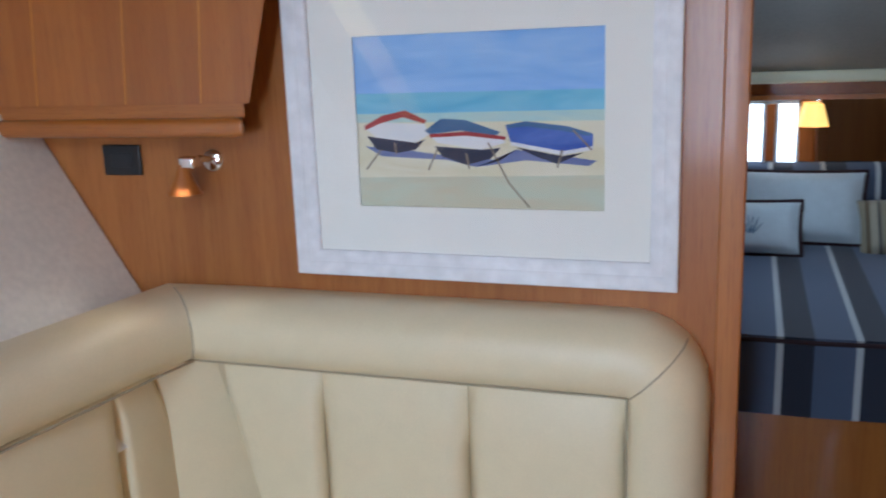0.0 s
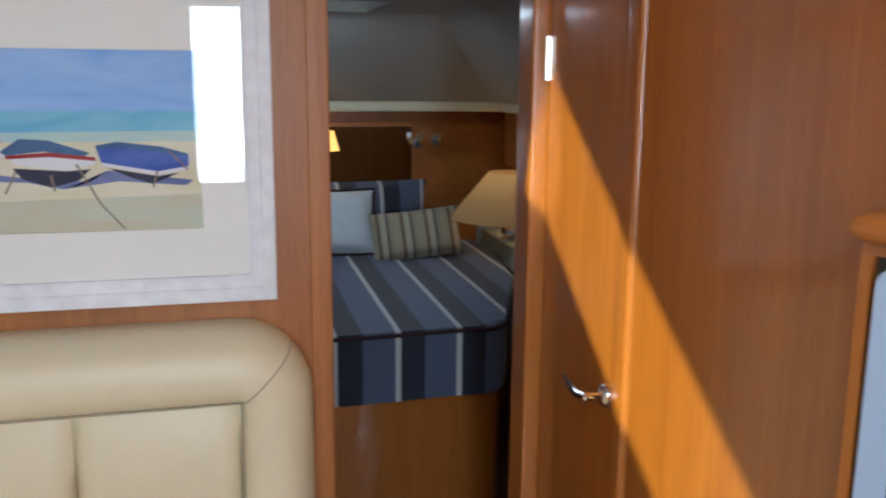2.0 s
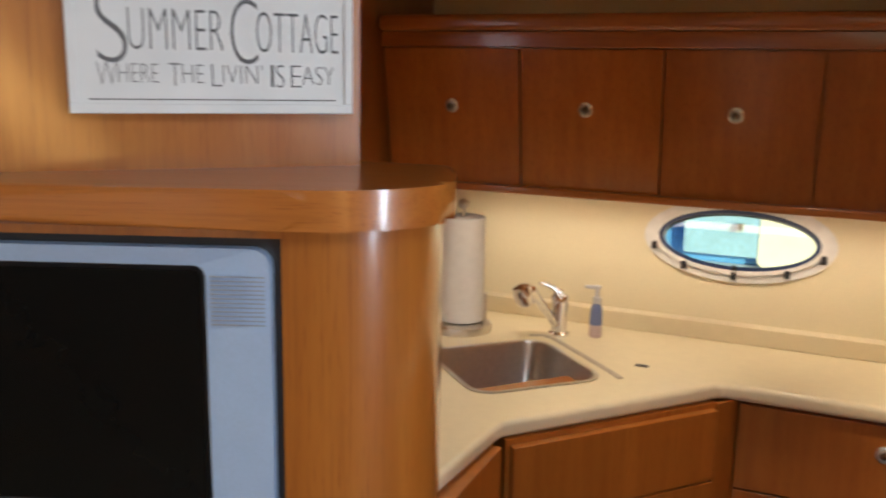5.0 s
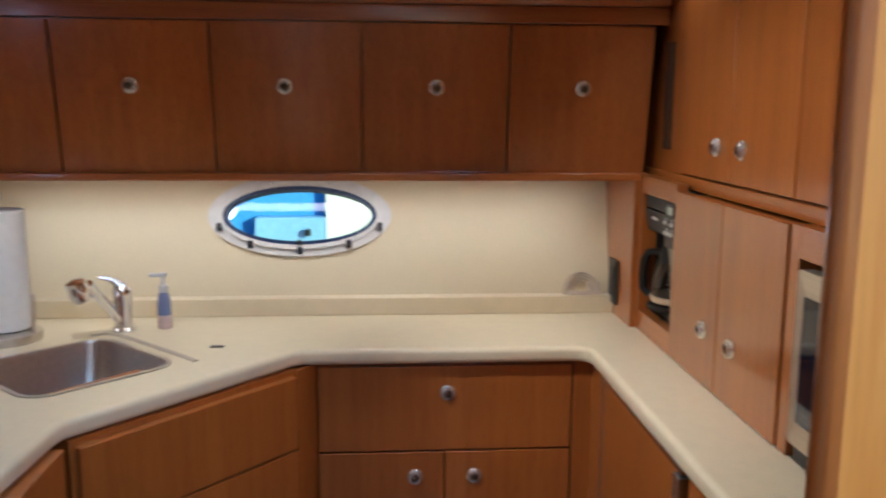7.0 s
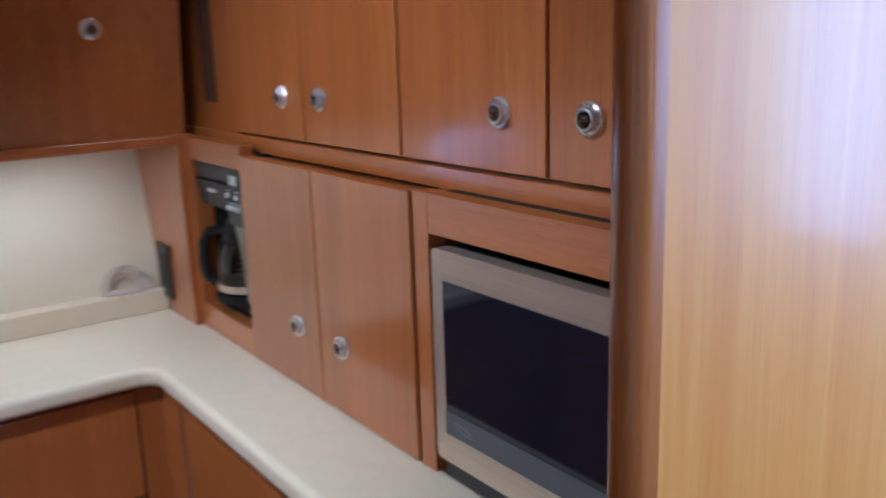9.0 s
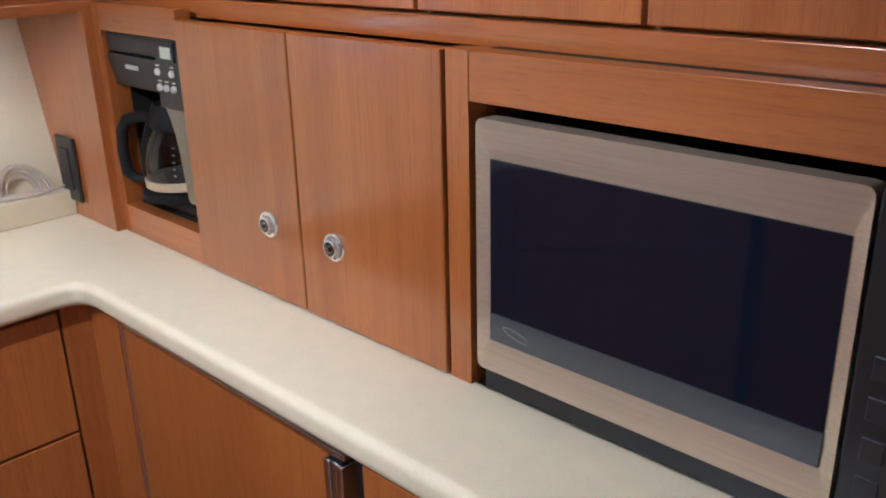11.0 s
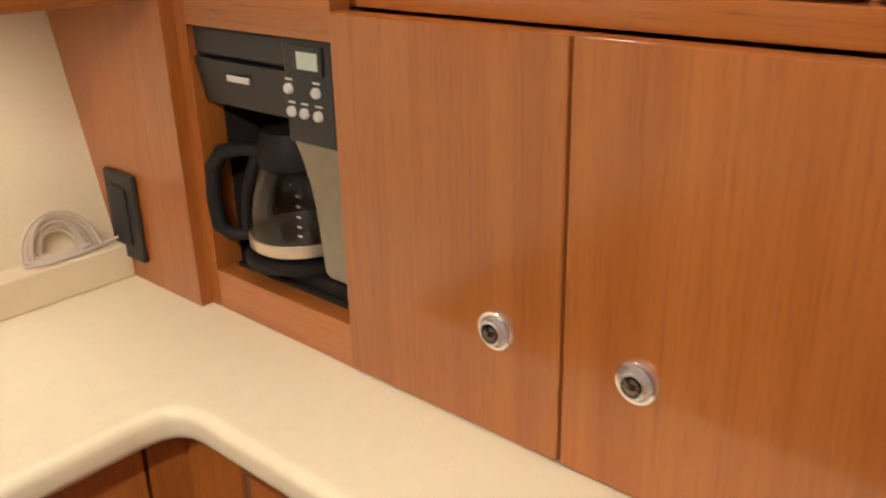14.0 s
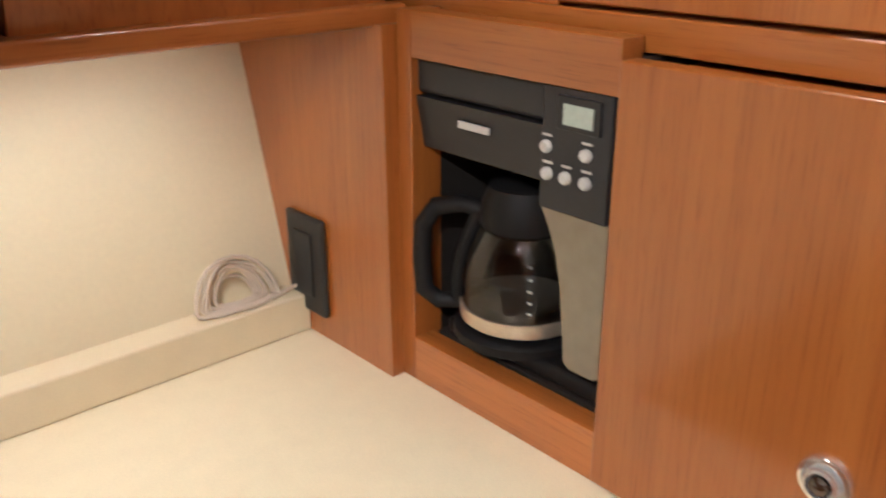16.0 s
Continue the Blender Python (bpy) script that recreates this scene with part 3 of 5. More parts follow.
handle = part("door_handle", lathe(B(), [(0.022, 0), (0.022, 0.004), (0.017, 0.009), (0.009, 0.011), (0.009, 0.036), (0.011, 0.042), (0.006, 0.048)], pose(hx, YD, hz, 90, 0, 0), 20), CHROME, door, "chrome lever handle")
bm = B()
tube(bm, [(hx, YD - 0.038, hz), (hx - 0.03, YD - 0.041, hz - 0.005), (hx - 0.065, YD - 0.04, hz - 0.003), (hx - 0.095, YD - 0.038, hz + 0.004), (hx - 0.108, YD - 0.038, hz + 0.009)], [0.009, 0.009, 0.008, 0.007, 0.004], 12)
part("lever", bm, CHROME, handle)

# settee: two backs meeting in a corner, wide rolled top edge, stitched panels
settee = thing("settee", (-2.35, -2.70, 0), "cream leather settee with a rolled top edge and stitched back panels", "sofa")


def padded(bm, w, h, d, r, m, puff=0.012, nu=14, nv=8):
    """A cushion slab: w along x, h along z, its bulging face toward -y."""
    grid = {}
    for i in range(nu + 1):
        for j in range(nv + 1):
            u, v = i / nu, j / nv
            eu, ev = min(u, 1 - u) * w, min(v, 1 - v) * h
            k = 1.0
            for e in (eu, ev):
                if e < r:
                    k = min(k, math.sqrt(max(0.0, 1 - (1 - e / r) ** 2)))
            y = -(d * 0.86 + d * 0.14 * k) - puff * (16 * u * (1 - u) * v * (1 - v)) ** 0.7
            grid[i, j] = bm.verts.new(m @ Vector((u * w, y, v * h)))
    back = {}
    rim = [(i, 0) for i in range(nu)] + [(nu, j) for j in range(nv)] + [(i, nv) for i in range(nu, 0, -1)] + [(0, j) for j in range(nv, 0, -1)]
    for i in range(nu):
        for j in range(nv):
            bm.faces.new((grid[i, j], grid[i + 1, j], grid[i + 1, j + 1], grid[i, j + 1]))
    for i, j in rim:
        back[i, j] = bm.verts.new(m @ Vector((i / nu * w, 0, j / nv * h)))
    for a, b in zip(rim, rim[1:] + rim[:1]):
        bm.faces.new((grid[b], grid[a], back[a], back[b]))
    bm.faces.new([back[k] for k in rim])
    return bm


# roll along the top, turning down at the free end


def bolster(bm, ring, pts):
    """Sweeps a cross-section (offsets out, up) along points that carry their own axes."""
    rows = []
    for p, out, up in pts:
        rows.append([bm.verts.new(Vector(p) + Vector(out) * a + Vector(up) * b) for a, b in ring])
    n = len(ring)
    for a, b in zip(rows, rows[1:]):
        for k in range(n):
            bm.faces.new((a[k], a[(k + 1) % n], b[(k + 1) % n], b[k]))
    bm.faces.new(rows[0][::-1])
    bm.faces.new(rows[-1])
    return bm


# cross-section of the rolled border: 0.15 wide, bulging forward
RING = [(0, -0.072), (0.115, -0.072), (0.140, -0.060), (0.152, -0.03), (0.150, 0.01), (0.132, 0.045), (0.095, 0.068), (0.05, 0.074), (0, 0.07)]
XO = (1, 0, 0)
pts = []
for x, y in ((-0.9, -3.45), (-1.5, -3.44), (-2.0, -3.42), (-2.35, -3.385)):
    pts.append(((x, y, 1.05), (0, 1, 0), (0, 0, 1)))
pts.append(((XB + 0.02, -3.365, 1.05), (0.87, 1.0, 0), (0, 0, 1)))
pts.append(((XB, -3.19, 1.049), (1.0, 0.10, 0), (0, 0, 1)))
pts += [((XB, -2.9, 1.05), XO, (0, 0, 1)), ((XB, -2.5, 1.053), XO, (0, 0, 1)), ((XB, -2.29, 1.053), XO, (0, 0, 1))]
for k in range(1, 7):
    a = radians(90 - 15 * k)
    pts.append(((XB, -2.29 + 0.075 * math.cos(a) * 1.0, 0.978 + 0.075 * math.sin(a)), XO, (0, math.cos(a), math.sin(a))))
pts += [((XB, -2.215, 0.8), XO, (0, 1, 0)), ((XB, -2.215, 0.42), XO, (0, 1, 0))]
part("back_border", bolster(B(), RING, pts), LEATHER, settee, "rolled cream leather border")
for y0, y1, slant in ((-3.188, -2.929, 0.34), (-2.928, -2.604, 0.0), (-2.603, -2.286, 0.0)):
    bm = B()
    m = pose(XB, y0, 0.42, 0, 0, 90)
    padded(bm, y1 - y0, 0.56, 0.125, 0.012, m, 0.007)
    if slant:                                   # the edge beside the corner leans into the panel going down
        for v in bm.verts:
            k = (y1 - v.co.y) / (y1 - y0)
            v.co.y += k * slant * max(0.0, 0.98 - v.co.z) * 0.8
    part("back_panel", bm, LEATHER, settee)
bm = B()
padded(bm, 0.29, 0.555, 0.075, 0.02, pose(-2.415, -3.375, 0.42, 0, 0, 135), 0.004)
part("corner_panel", bm, LEATHER, settee, "cream leather corner gusset")
# port run, following the hull toward the camera
for x0, x1 in ((-2.38, -2.26), (-2.259, -1.9), (-1.899, -1.5), (-1.499, -1.0)):
    bm = B()
    padded(bm, x1 - x0, 0.56, 0.12, 0.012, pose(x1, -3.40, 0.42, 0, 0, 180), 0.007)
    if x0 < -2.3:
        for v in bm.verts:
            v.co.x -= (x1 - v.co.x) / (x1 - x0) * 0.36 * max(0.0, 0.96 - v.co.z)
    part("side_panel", bm, LEATHER, settee)

def stitch(path, r=0.0028):
    bm = B()
    tube(bm, path, r, 6)
    part("seam", bm, SEAM, settee, "stitched seam")


stitch([(-0.9, -3.315, 0.977), (-1.5, -3.305, 0.977), (-2.0, -3.285, 0.977), (-2.35, -3.25, 0.977), (XB + 0.125, -3.235, 0.977)])
stitch([(XB + 0.120, -3.235, 0.977), (XB + 0.118, -2.9, 0.978), (XB + 0.118, -2.5, 0.980), (XB + 0.118, -2.288, 0.980), (XB + 0.118, -2.286, 0.8), (XB + 0.118, -2.286, 0.45)])
c45 = math.cos(radians(45))
stitch([(XB + a * 1.004, -2.29 + (0.075 + b) * c45, 0.978 + (0.075 + b) * c45) for a, b in RING[1:8]], 0.0018)
stitch([(XB + 0.02 + a * 0.872, -3.365 + a * 1.003, 1.05 + b * 1.01) for a, b in RING[1:8]], 0.0022)
bm = B()
prism(bm, [(XB + 0.10, -3.30), (-1.0, -3.30), (-1.0, -2.85), (-1.98, -2.85), (-1.98, -2.15), (XB + 0.10, -2.15)], 0.30, 0.44, 0.03)
part("seat", bm, LEATHER, settee, "cream leather seat cushion")
bm = B()
prism(bm, [(XB + 0.0, -3.36), (-1.0, -3.36), (-1.0, -2.90), (-2.03, -2.90), (-2.03, -2.17), (XB + 0.0, -2.17)], 0.0, 0.30)
part("plinth", bm, CHERRY_H, settee, "varnished cherry plinth")

# framed beach print
pic = thing("framed_picture", (XB, -2.61, 1.45), "beach print of three rowing boats in a whitewashed frame", "picture")
FY0, FY1, FZ0, FZ1 = -3.010, -2.208, 1.165, 1.838


def frame_ring(bm, y0, y1, z0, z1, w, x0, x1, prof=None):
    """A mitred frame on the bulkhead."""
    prof = prof or [(0, x0), (0, x1), (w, x1), (w, x0)]
    rows = []
    for cy, cz, sy, sz in ((y0, z0, 1, 1), (y1, z0, -1, 1), (y1, z1, -1, -1), (y0, z1, 1, -1)):
        rows.append([bm.verts.new((x, cy + sy * o, cz + sz * o)) for o, x in prof])
    n = len(prof)
    for i in range(4):
        a, b = rows[i], rows[(i + 1) % 4]
        for k in range(n):
            bm.faces.new((a[k], a[(k + 1) % n], b[(k + 1) % n], b[k]))
    return bm


X0 = XB + 0.002
part("picture_frame", frame_ring(B(), FY0, FY1, FZ0, FZ1, 0, 0, 0, [(0, X0), (0, X0 + 0.026), (0.006, X0 + 0.030), (0.022, X0 + 0.026), (0.028, X0 + 0.020), (0.044, X0 + 0.022), (0.052, X0 + 0.016), (0.052, X0)]), WHITE_PAINT, pic, "whitewashed moulded frame")
AY0, AY1, AZ0, AZ1 = -2.861, -2.348, 1.314, 1.661
bm = B()
sheet_with_holes(bm, [(FY0 + 0.05, FZ0 + 0.05), (FY1 - 0.05, FZ0 + 0.05), (FY1 - 0.05, FZ1 - 0.05), (FY0 + 0.05, FZ1 - 0.05)], [[(AY0, AZ0), (AY1, AZ0), (AY1, AZ1), (AY0, AZ1)]], -0.003, lambda c: Vector((X0 + 0.007 + c.y, c.x, c.z)))
part("mount", bm, CARD, pic, "cream card mount")


def wash(name, c0, c1, along="y", scale=9.0):
    """Watercolour: two tones run into each other."""
    m, t, b = nodes(name)
    n = add(t, "ShaderNodeTexNoise", Scale=scale, Detail=5.0, Roughness=0.6, Distortion=0.8)
    t.links.new(scaled(t, (1, 0.5, 2.2)), n.inputs["Vector"])
    t.links.new(ramp(t, n.outputs[0], [(0.35, c0), (0.65, c1)]).outputs[0], b.inputs["Base Color"])
    b.inputs["Roughness"].default_value = 0.9
    return m


ART = {"sky": wash("sky_wash", (0.24, 0.46, 0.84), (0.38, 0.58, 0.89)), "sea": wash("sea_wash", (0.17, 0.48, 0.70), (0.28, 0.60, 0.76)),
       "shallows": wash("shallows_wash", (0.40, 0.62, 0.66), (0.56, 0.68, 0.60)), "sand": wash("sand_wash", (0.70, 0.65, 0.45), (0.77, 0.74, 0.60)),
       "shade": wash("shadow_wash", (0.12, 0.16, 0.36), (0.22, 0.26, 0.46)), "near": wash("near_sand_wash", (0.60, 0.55, 0.40), (0.56, 0.62, 0.50)),
       "red": wash("red_wash", (0.30, 0.03, 0.04), (0.42, 0.08, 0.08)), "white": wash("white_wash", (0.72, 0.74, 0.78), (0.8, 0.8, 0.8)),
       "black": wash("black_wash", (0.02, 0.025, 0.05), (0.05, 0.06, 0.10)), "blue": wash("blue_wash", (0.05, 0.11, 0.42), (0.12, 0.2, 0.55)),
       "teal": wash("teal_wash", (0.06, 0.13, 0.26), (0.10, 0.2, 0.36)), "oar": wash("oar_wash", (0.2, 0.16, 0.12), (0.3, 0.26, 0.2))}


def painted(name, pts, key, layer):
    """A flat painted shape; pts in shares of the print's width and height, from its upper corner."""
    bm = B()
    x = X0 + 0.0010 + 0.00022 * layer
    ring = [bm.verts.new((x, AY0 + u * (AY1 - AY0), AZ1 - v * (AZ1 - AZ0))) for u, v in pts]
    bm.faces.new(ring)
    bmesh.ops.triangulate(bm, faces=bm.faces[:])
    part(name, bm, ART[key], pic)


painted("painted_sky", [(-0.01, -0.01), (1.01, -0.01), (1.01, 0.33), (-0.01, 0.33)], "sky", 0)
painted("painted_sea", [(-0.01, 0.33), (1.01, 0.33), (1.01, 0.44), (-0.01, 0.45)], "sea", 0)
painted("painted_shallows", [(-0.01, 0.45), (1.01, 0.44), (1.01, 0.50), (-0.01, 0.50)], "shallows", 0)
painted("painted_sand", [(-0.01, 0.50), (1.01, 0.50), (1.01, 0.80), (-0.01, 0.83)], "sand", 0)
painted("painted_foreshore", [(-0.01, 0.83), (1.01, 0.80), (1.01, 1.01), (-0.01, 1.01)], "near", 0)
painted("painted_shadow", [(0.03, 0.64), (0.2, 0.66), (0.4, 0.70), (0.6, 0.72), (0.66, 0.66), (0.97, 0.72), (0.94, 0.75), (0.7, 0.72), (0.5, 0.76), (0.38, 0.72), (0.1, 0.70)], "shade", 1)
painted("painted_hull", [(0.03, 0.53), (0.10, 0.50), (0.29, 0.51), (0.31, 0.57), (0.25, 0.62), (0.09, 0.60)], "white", 2)
painted("painted_gunwale", [(0.03, 0.52), (0.11, 0.46), (0.21, 0.43), (0.30, 0.49), (0.29, 0.51), (0.20, 0.47), (0.10, 0.505), (0.035, 0.545)], "red", 3)
painted("painted_keel", [(0.04, 0.58), (0.09, 0.59), (0.25, 0.62), (0.29, 0.60), (0.25, 0.66), (0.17, 0.68), (0.08, 0.66)], "black", 3)
painted("painted_hull", [(0.30, 0.56), (0.60, 0.58), (0.62, 0.62), (0.52, 0.66), (0.34, 0.62)], "white", 2)
painted("painted_gunwale", [(0.29, 0.55), (0.36, 0.48), (0.46, 0.49), (0.60, 0.56), (0.58, 0.58), (0.44, 0.55), (0.31, 0.57)], "teal", 3)
painted("painted_stripe", [(0.31, 0.57), (0.46, 0.555), (0.62, 0.585), (0.62, 0.605), (0.46, 0.58), (0.31, 0.59)], "red", 4)
painted("painted_keel", [(0.33, 0.64), (0.52, 0.66), (0.60, 0.65), (0.56, 0.71), (0.46, 0.75), (0.36, 0.70)], "black", 3)
painted("painted_hull", [(0.62, 0.52), (0.70, 0.50), (0.86, 0.53), (0.955, 0.57), (0.955, 0.64), (0.84, 0.68), (0.64, 0.62)], "blue", 2)
painted("painted_gunwale", [(0.62, 0.52), (0.70, 0.50), (0.86, 0.53), (0.955, 0.57), (0.94, 0.585), (0.84, 0.555), (0.70, 0.53), (0.63, 0.54)], "teal", 3)
painted("painted_stripe", [(0.64, 0.615), (0.84, 0.668), (0.955, 0.64), (0.955, 0.66), (0.84, 0.69), (0.64, 0.635)], "white", 3)
painted("painted_keel", [(0.66, 0.645), (0.84, 0.695), (0.92, 0.675), (0.82, 0.74), (0.74, 0.70)], "black", 3)
for a, b in (((0.10, 0.66), (0.03, 0.78)), ((0.16, 0.62), (0.165, 0.69)), ((0.46, 0.68), (0.47, 0.77)), ((0.55, 0.62), (0.63, 0.85)), ((0.63, 0.85), (0.71, 0.99)), ((0.84, 0.66), (0.82, 0.76)), ((0.88, 0.55), (0.95, 0.66)), ((0.34, 0.66), (0.30, 0.78))):
    n = Vector((b[1] - a[1], a[0] - b[0])).normalized() * 0.004
    painted("painted_line", [(a[0] - n.x, a[1] - n.y), (b[0] - n.x, b[1] - n.y), (b[0] + n.x, b[1] + n.y), (a[0] + n.x, a[1] + n.y)], "oar", 5)
bm = B()
bm.faces.new([bm.verts.new((X0 + 0.012, y, z)) for y, z in ((FY0 + 0.045, FZ0 + 0.045), (FY1 - 0.045, FZ0 + 0.045), (FY1 - 0.045, FZ1 - 0.045), (FY0 + 0.045, FZ1 - 0.045))])
g = part("glazing", bm, GLASS, pic, "clear picture glass")
g.visible_shadow = False

# locker over the settee
lock = thing("overhead_locker", (-2.48, -3.4, 1.5), "cherry overhead locker with a rounded shelf nosing", "cabinet")


def locker_box(z0, z1, front, y0, rake, bevel=0.0):
    """A box on the bulkhead whose free end leans outward going up and tucks in toward the wall."""
    bm = B()
    box(bm, (XB + 0.002, -3.93, z0), (front, y0, z1), bevel, segs=3)
    for v in bm.verts:
        if v.co.y > -3.5:
            v.co.y += rake * (v.co.z - z0) - 0.075 * (front - v.co.x) / (front - XB)
    return bm


part("locker_body", locker_box(1.537, 2.30, -2.48, -3.055, 0.264), CHERRY, lock)
part("locker_rail", locker_box(1.508, 1.537, -2.495, -3.078, 0.0), CHERRY_Y, lock)
part("nosing", locker_box(1.468, 1.508, -2.465, -3.062, 0.0, 0.013), CHERRY_Y, lock, "rounded cherry nosing")
for y in (-3.60, -3.36, -3.17):
    bm = B()
    tube(bm, [(-2.4805, y, 1.539), (-2.4805, y + 0.06, 2.29)], 0.0016, 6)
    part("inlay_line", bm, PALE, lock, "pale veneer joint")

# outlet and reading lamp on the bulkhead
bm = B()
box(bm, (XB, -3.518, 1.372), (XB + 0.008, -3.413, 1.443), 0.003)
outlet = solid("wall_outlet", bm, BLACK, "black plastic outlet plate on the bulkhead", "outlet")
bm = B()
box(bm, (XB + 0.009, -3.495, 1.39), (XB + 0.012, -3.437, 1.425), 0.002)
part("insert", bm, CHARCOAL, outlet)
rl = thing("reading_lamp", (XB, -3.226, 1.413), "chrome reading lamp with an amber cone shade", "lamp")
part("base", lathe(B(), [(0.026, 0), (0.026, 0.006), (0.02, 0.012), (0.0, 0.014)], pose(XB, -3.22, 1.408, 0, 90, 0)), CHROME, rl)
bm = B()
tube(bm, [(XB + 0.01, -3.22, 1.41), (XB + 0.05, -3.225, 1.418), (XB + 0.07, -3.24, 1.41)], 0.008)
box(bm, (XB + 0.055, -3.255, 1.398), (XB + 0.085, -3.215, 1.425), 0.006)
part("arm", bm, CHROME, rl)
part("shade", lathe(B(), [(0.040, -0.06), (0.036, -0.06), (0.010, 0.0), (0.012, 0.004)], pose(XB + 0.075, -3.25, 1.403)), AMBER, rl, "amber cone shade")

# ---- television cabinet and sign ----
MT = pose(-1.559, -1.625, 0, 0, 0, 22)
tvc = thing("television_cabinet", MT, "cherry television cabinet with a rounded end and bullnose ledge", "cabinet")


def footprint(grow):
    return [(-0.022 - grow, -grow), (0.44, -grow)] + arc(0.47, 0.12, 0.12 + grow, -90, 0, 14) + [(0.59 + grow, 0.24), (0.49, 0.27), (0.20, 0.26), (0.02, 0.05)]


bm = B()
prism(bm, footprint(0), 0, 1.094, m=MT)
part("base_panel", bm, GLOSSY, tvc)
bm = B()
prism(bm, footprint(0), 1.431, 1.444, m=MT)
part("top_rail", bm, GLOSSY, tvc)
bm = B()
prism(bm, [(0.436, 0)] + footprint(0)[2:-3] + [(0.436, 0.34)], 1.094, 1.431, m=MT)
part("rounded_end", bm, GLOSSY, tvc)
bm = B()
box(bm, (-0.022, 0.0, 1.094), (-0.009, 0.03, 1.431), 0, MT)
part("side_stile", bm, GLOSSY, tvc)
bm = B()
prism(bm, [(min(max(u, -0.020), 0.606), v) for u, v in footprint(0.030)], 1.444, 1.484, 0.0195, MT, 5)
part("ledge", bm, CHERRY_H, tvc, "bullnose cherry ledge")

tv = thing("television", MT @ pose(0, 0, 1.10), "silver flat television with a dark screen and side speaker", "television")
bm = B()
box(bm, (-0.008, 0.010, 1.096), (0.435, 0.06, 1.43), 0, MT)
part("casing", bm, BLACK, tv, "black recess casing")


def rounded(u0, u1, z0, z1, r, n=6):
    out = []
    for cu, cz, a in ((u1 - r, z0 + r, -90), (u1 - r, z1 - r, 0), (u0 + r, z1 - r, 90), (u0 + r, z0 + r, 180)):
        out += arc(cu, cz, r, a, a + 90, n)
    return out


def face_ring(bm, outer, inner, v0, v1, m):
    """A raised rim between two rounded outlines of equal count."""
    sets = []
    for ring, v in ((outer, v1), (outer, v0), (inner, v0 + 0.006), (inner, v1)):
        sets.append([bm.verts.new(m @ Vector((u, v, z))) for u, z in ring])
    n = len(outer)
    for i in range(3):
        a, b = sets[i], sets[i + 1]
        for k in range(n):
            bm.faces.new((a[k], a[(k + 1) % n], b[(k + 1) % n], b[k]))
    return bm


part("bezel", face_ring(B(), rounded(0, 0.426, 1.104, 1.421, 0.02), rounded(0.033, 0.359, 1.134, 1.402, 0.012), -0.006, 0.02, MT), SILVER, tv, "silver plastic bezel")
part("inner_rim", face_ring(B(), rounded(0.033, 0.359, 1.134, 1.402, 0.012), rounded(0.046, 0.352, 1.142, 1.395, 0.006), 0.000, 0.02, MT), CHARCOAL, tv, "charcoal inner rim")
bm = B()
box(bm, (0.036, 0.006, 1.137), (0.357, 0.012, 1.400), 0, MT)
part("screen", bm, SCREEN, tv, "black glossy screen")
GRILLE = plain("grey_grille", (0.34, 0.37, 0.43), 0.4, 0.3)
for k in range(12):
    bm = B()
    box(bm, (0.366, -0.0064, 1.392 - 0.0045 * k), (0.420, -0.0048, 1.3930 - 0.0045 * k), 0, MT)
    part("speaker_slot", bm, GRILLE, tv)
bm = B()
box(bm, (0.044, 0.0045, 1.3825), (0.070, 0.0058, 1.3845), 0, MT)
part("badge", bm, SILVER, tv, "small unlettered badge")

qa = math.degrees(math.atan2(q.y, q.x))
MS = pose(SG.x + 0.004, SG.y - 0.004, 1.546, 0, 0, qa) @ Matrix.Diagonal((1.065, 1.14, 1.14, 1.0))
sign = thing("wooden_sign", MS, "white painted sign reading Summer Cottage", "sign")
SIGN_WHITE = plain("aged_white_sign_paint", (0.64, 0.65, 0.64), 0.6, grain=14, vary=0.05)
bm = B()
box(bm, (0, -0.006, 0), (0.283, 0.004, 0.123), 0.001, MS)
part("board", bm, SIGN_WHITE, sign)
for lo, hi in (((0.0, -0.010, 0.0), (0.283, -0.006, 0.009)), ((0.0, -0.010, 0.114), (0.283, -0.006, 0.123)), ((0.0, -0.010, 0.009), (0.009, -0.006, 0.114)), ((0.274, -0.010, 0.009), (0.283, -0.006, 0.114))):
    bm = B()
    box(bm, lo, hi, 0.001, MS)
    part("rim_strip", bm, SIGN_WHITE, sign, "raised white rim")


def lettering(text, size, u, z, width, parent, m, depth=-0.0066, stretch=1.0, mat=INK):
    cu = bpy.data.curves.new("lettering", "FONT")
    cu.body, cu.size, cu.extrude, cu.offset = text, size, 0.0003, -0.022 * size
    ob = new("lettering", cu)
    dg = bpy.context.evaluated_depsgraph_get()
    me = bpy.data.meshes.new_from_object(ob.evaluated_get(dg))
    bpy.data.objects.remove(ob)
    xs = [v.co.x for v in me.vertices]
    k = width / (max(xs) - min(xs))
    base = min(xs)
    tm = m @ Matrix.Translation((u, depth, z)) @ Matrix.Rotation(radians(90), 4, "X")
    for v in me.vertices:
        v.co = tm @ Vector(((v.co.x - base) * k, v.co.y * stretch, v.co.z))
    me.transform(parent.matrix_world.inverted())
    me.materials.clear()
    me.materials.append(mat)
    ob = new("lettering", me)
    ob.parent = parent
    return ob


GREY_INK = plain("faded_black_ink", (0.12, 0.12, 0.125), 0.7)
lettering("S", 0.100, 0.026, 0.045, 0.030, sign, MS, mat=GREY_INK)
lettering("UMMER", 0.046, 0.057, 0.058, 0.092, sign, MS, stretch=1.25, mat=GREY_INK)
lettering("C", 0.092, 0.156, 0.046, 0.028, sign, MS, mat=GREY_INK)
lettering("OTTAGE", 0.046, 0.182, 0.058, 0.086, sign, MS, stretch=1.25, mat=GREY_INK)
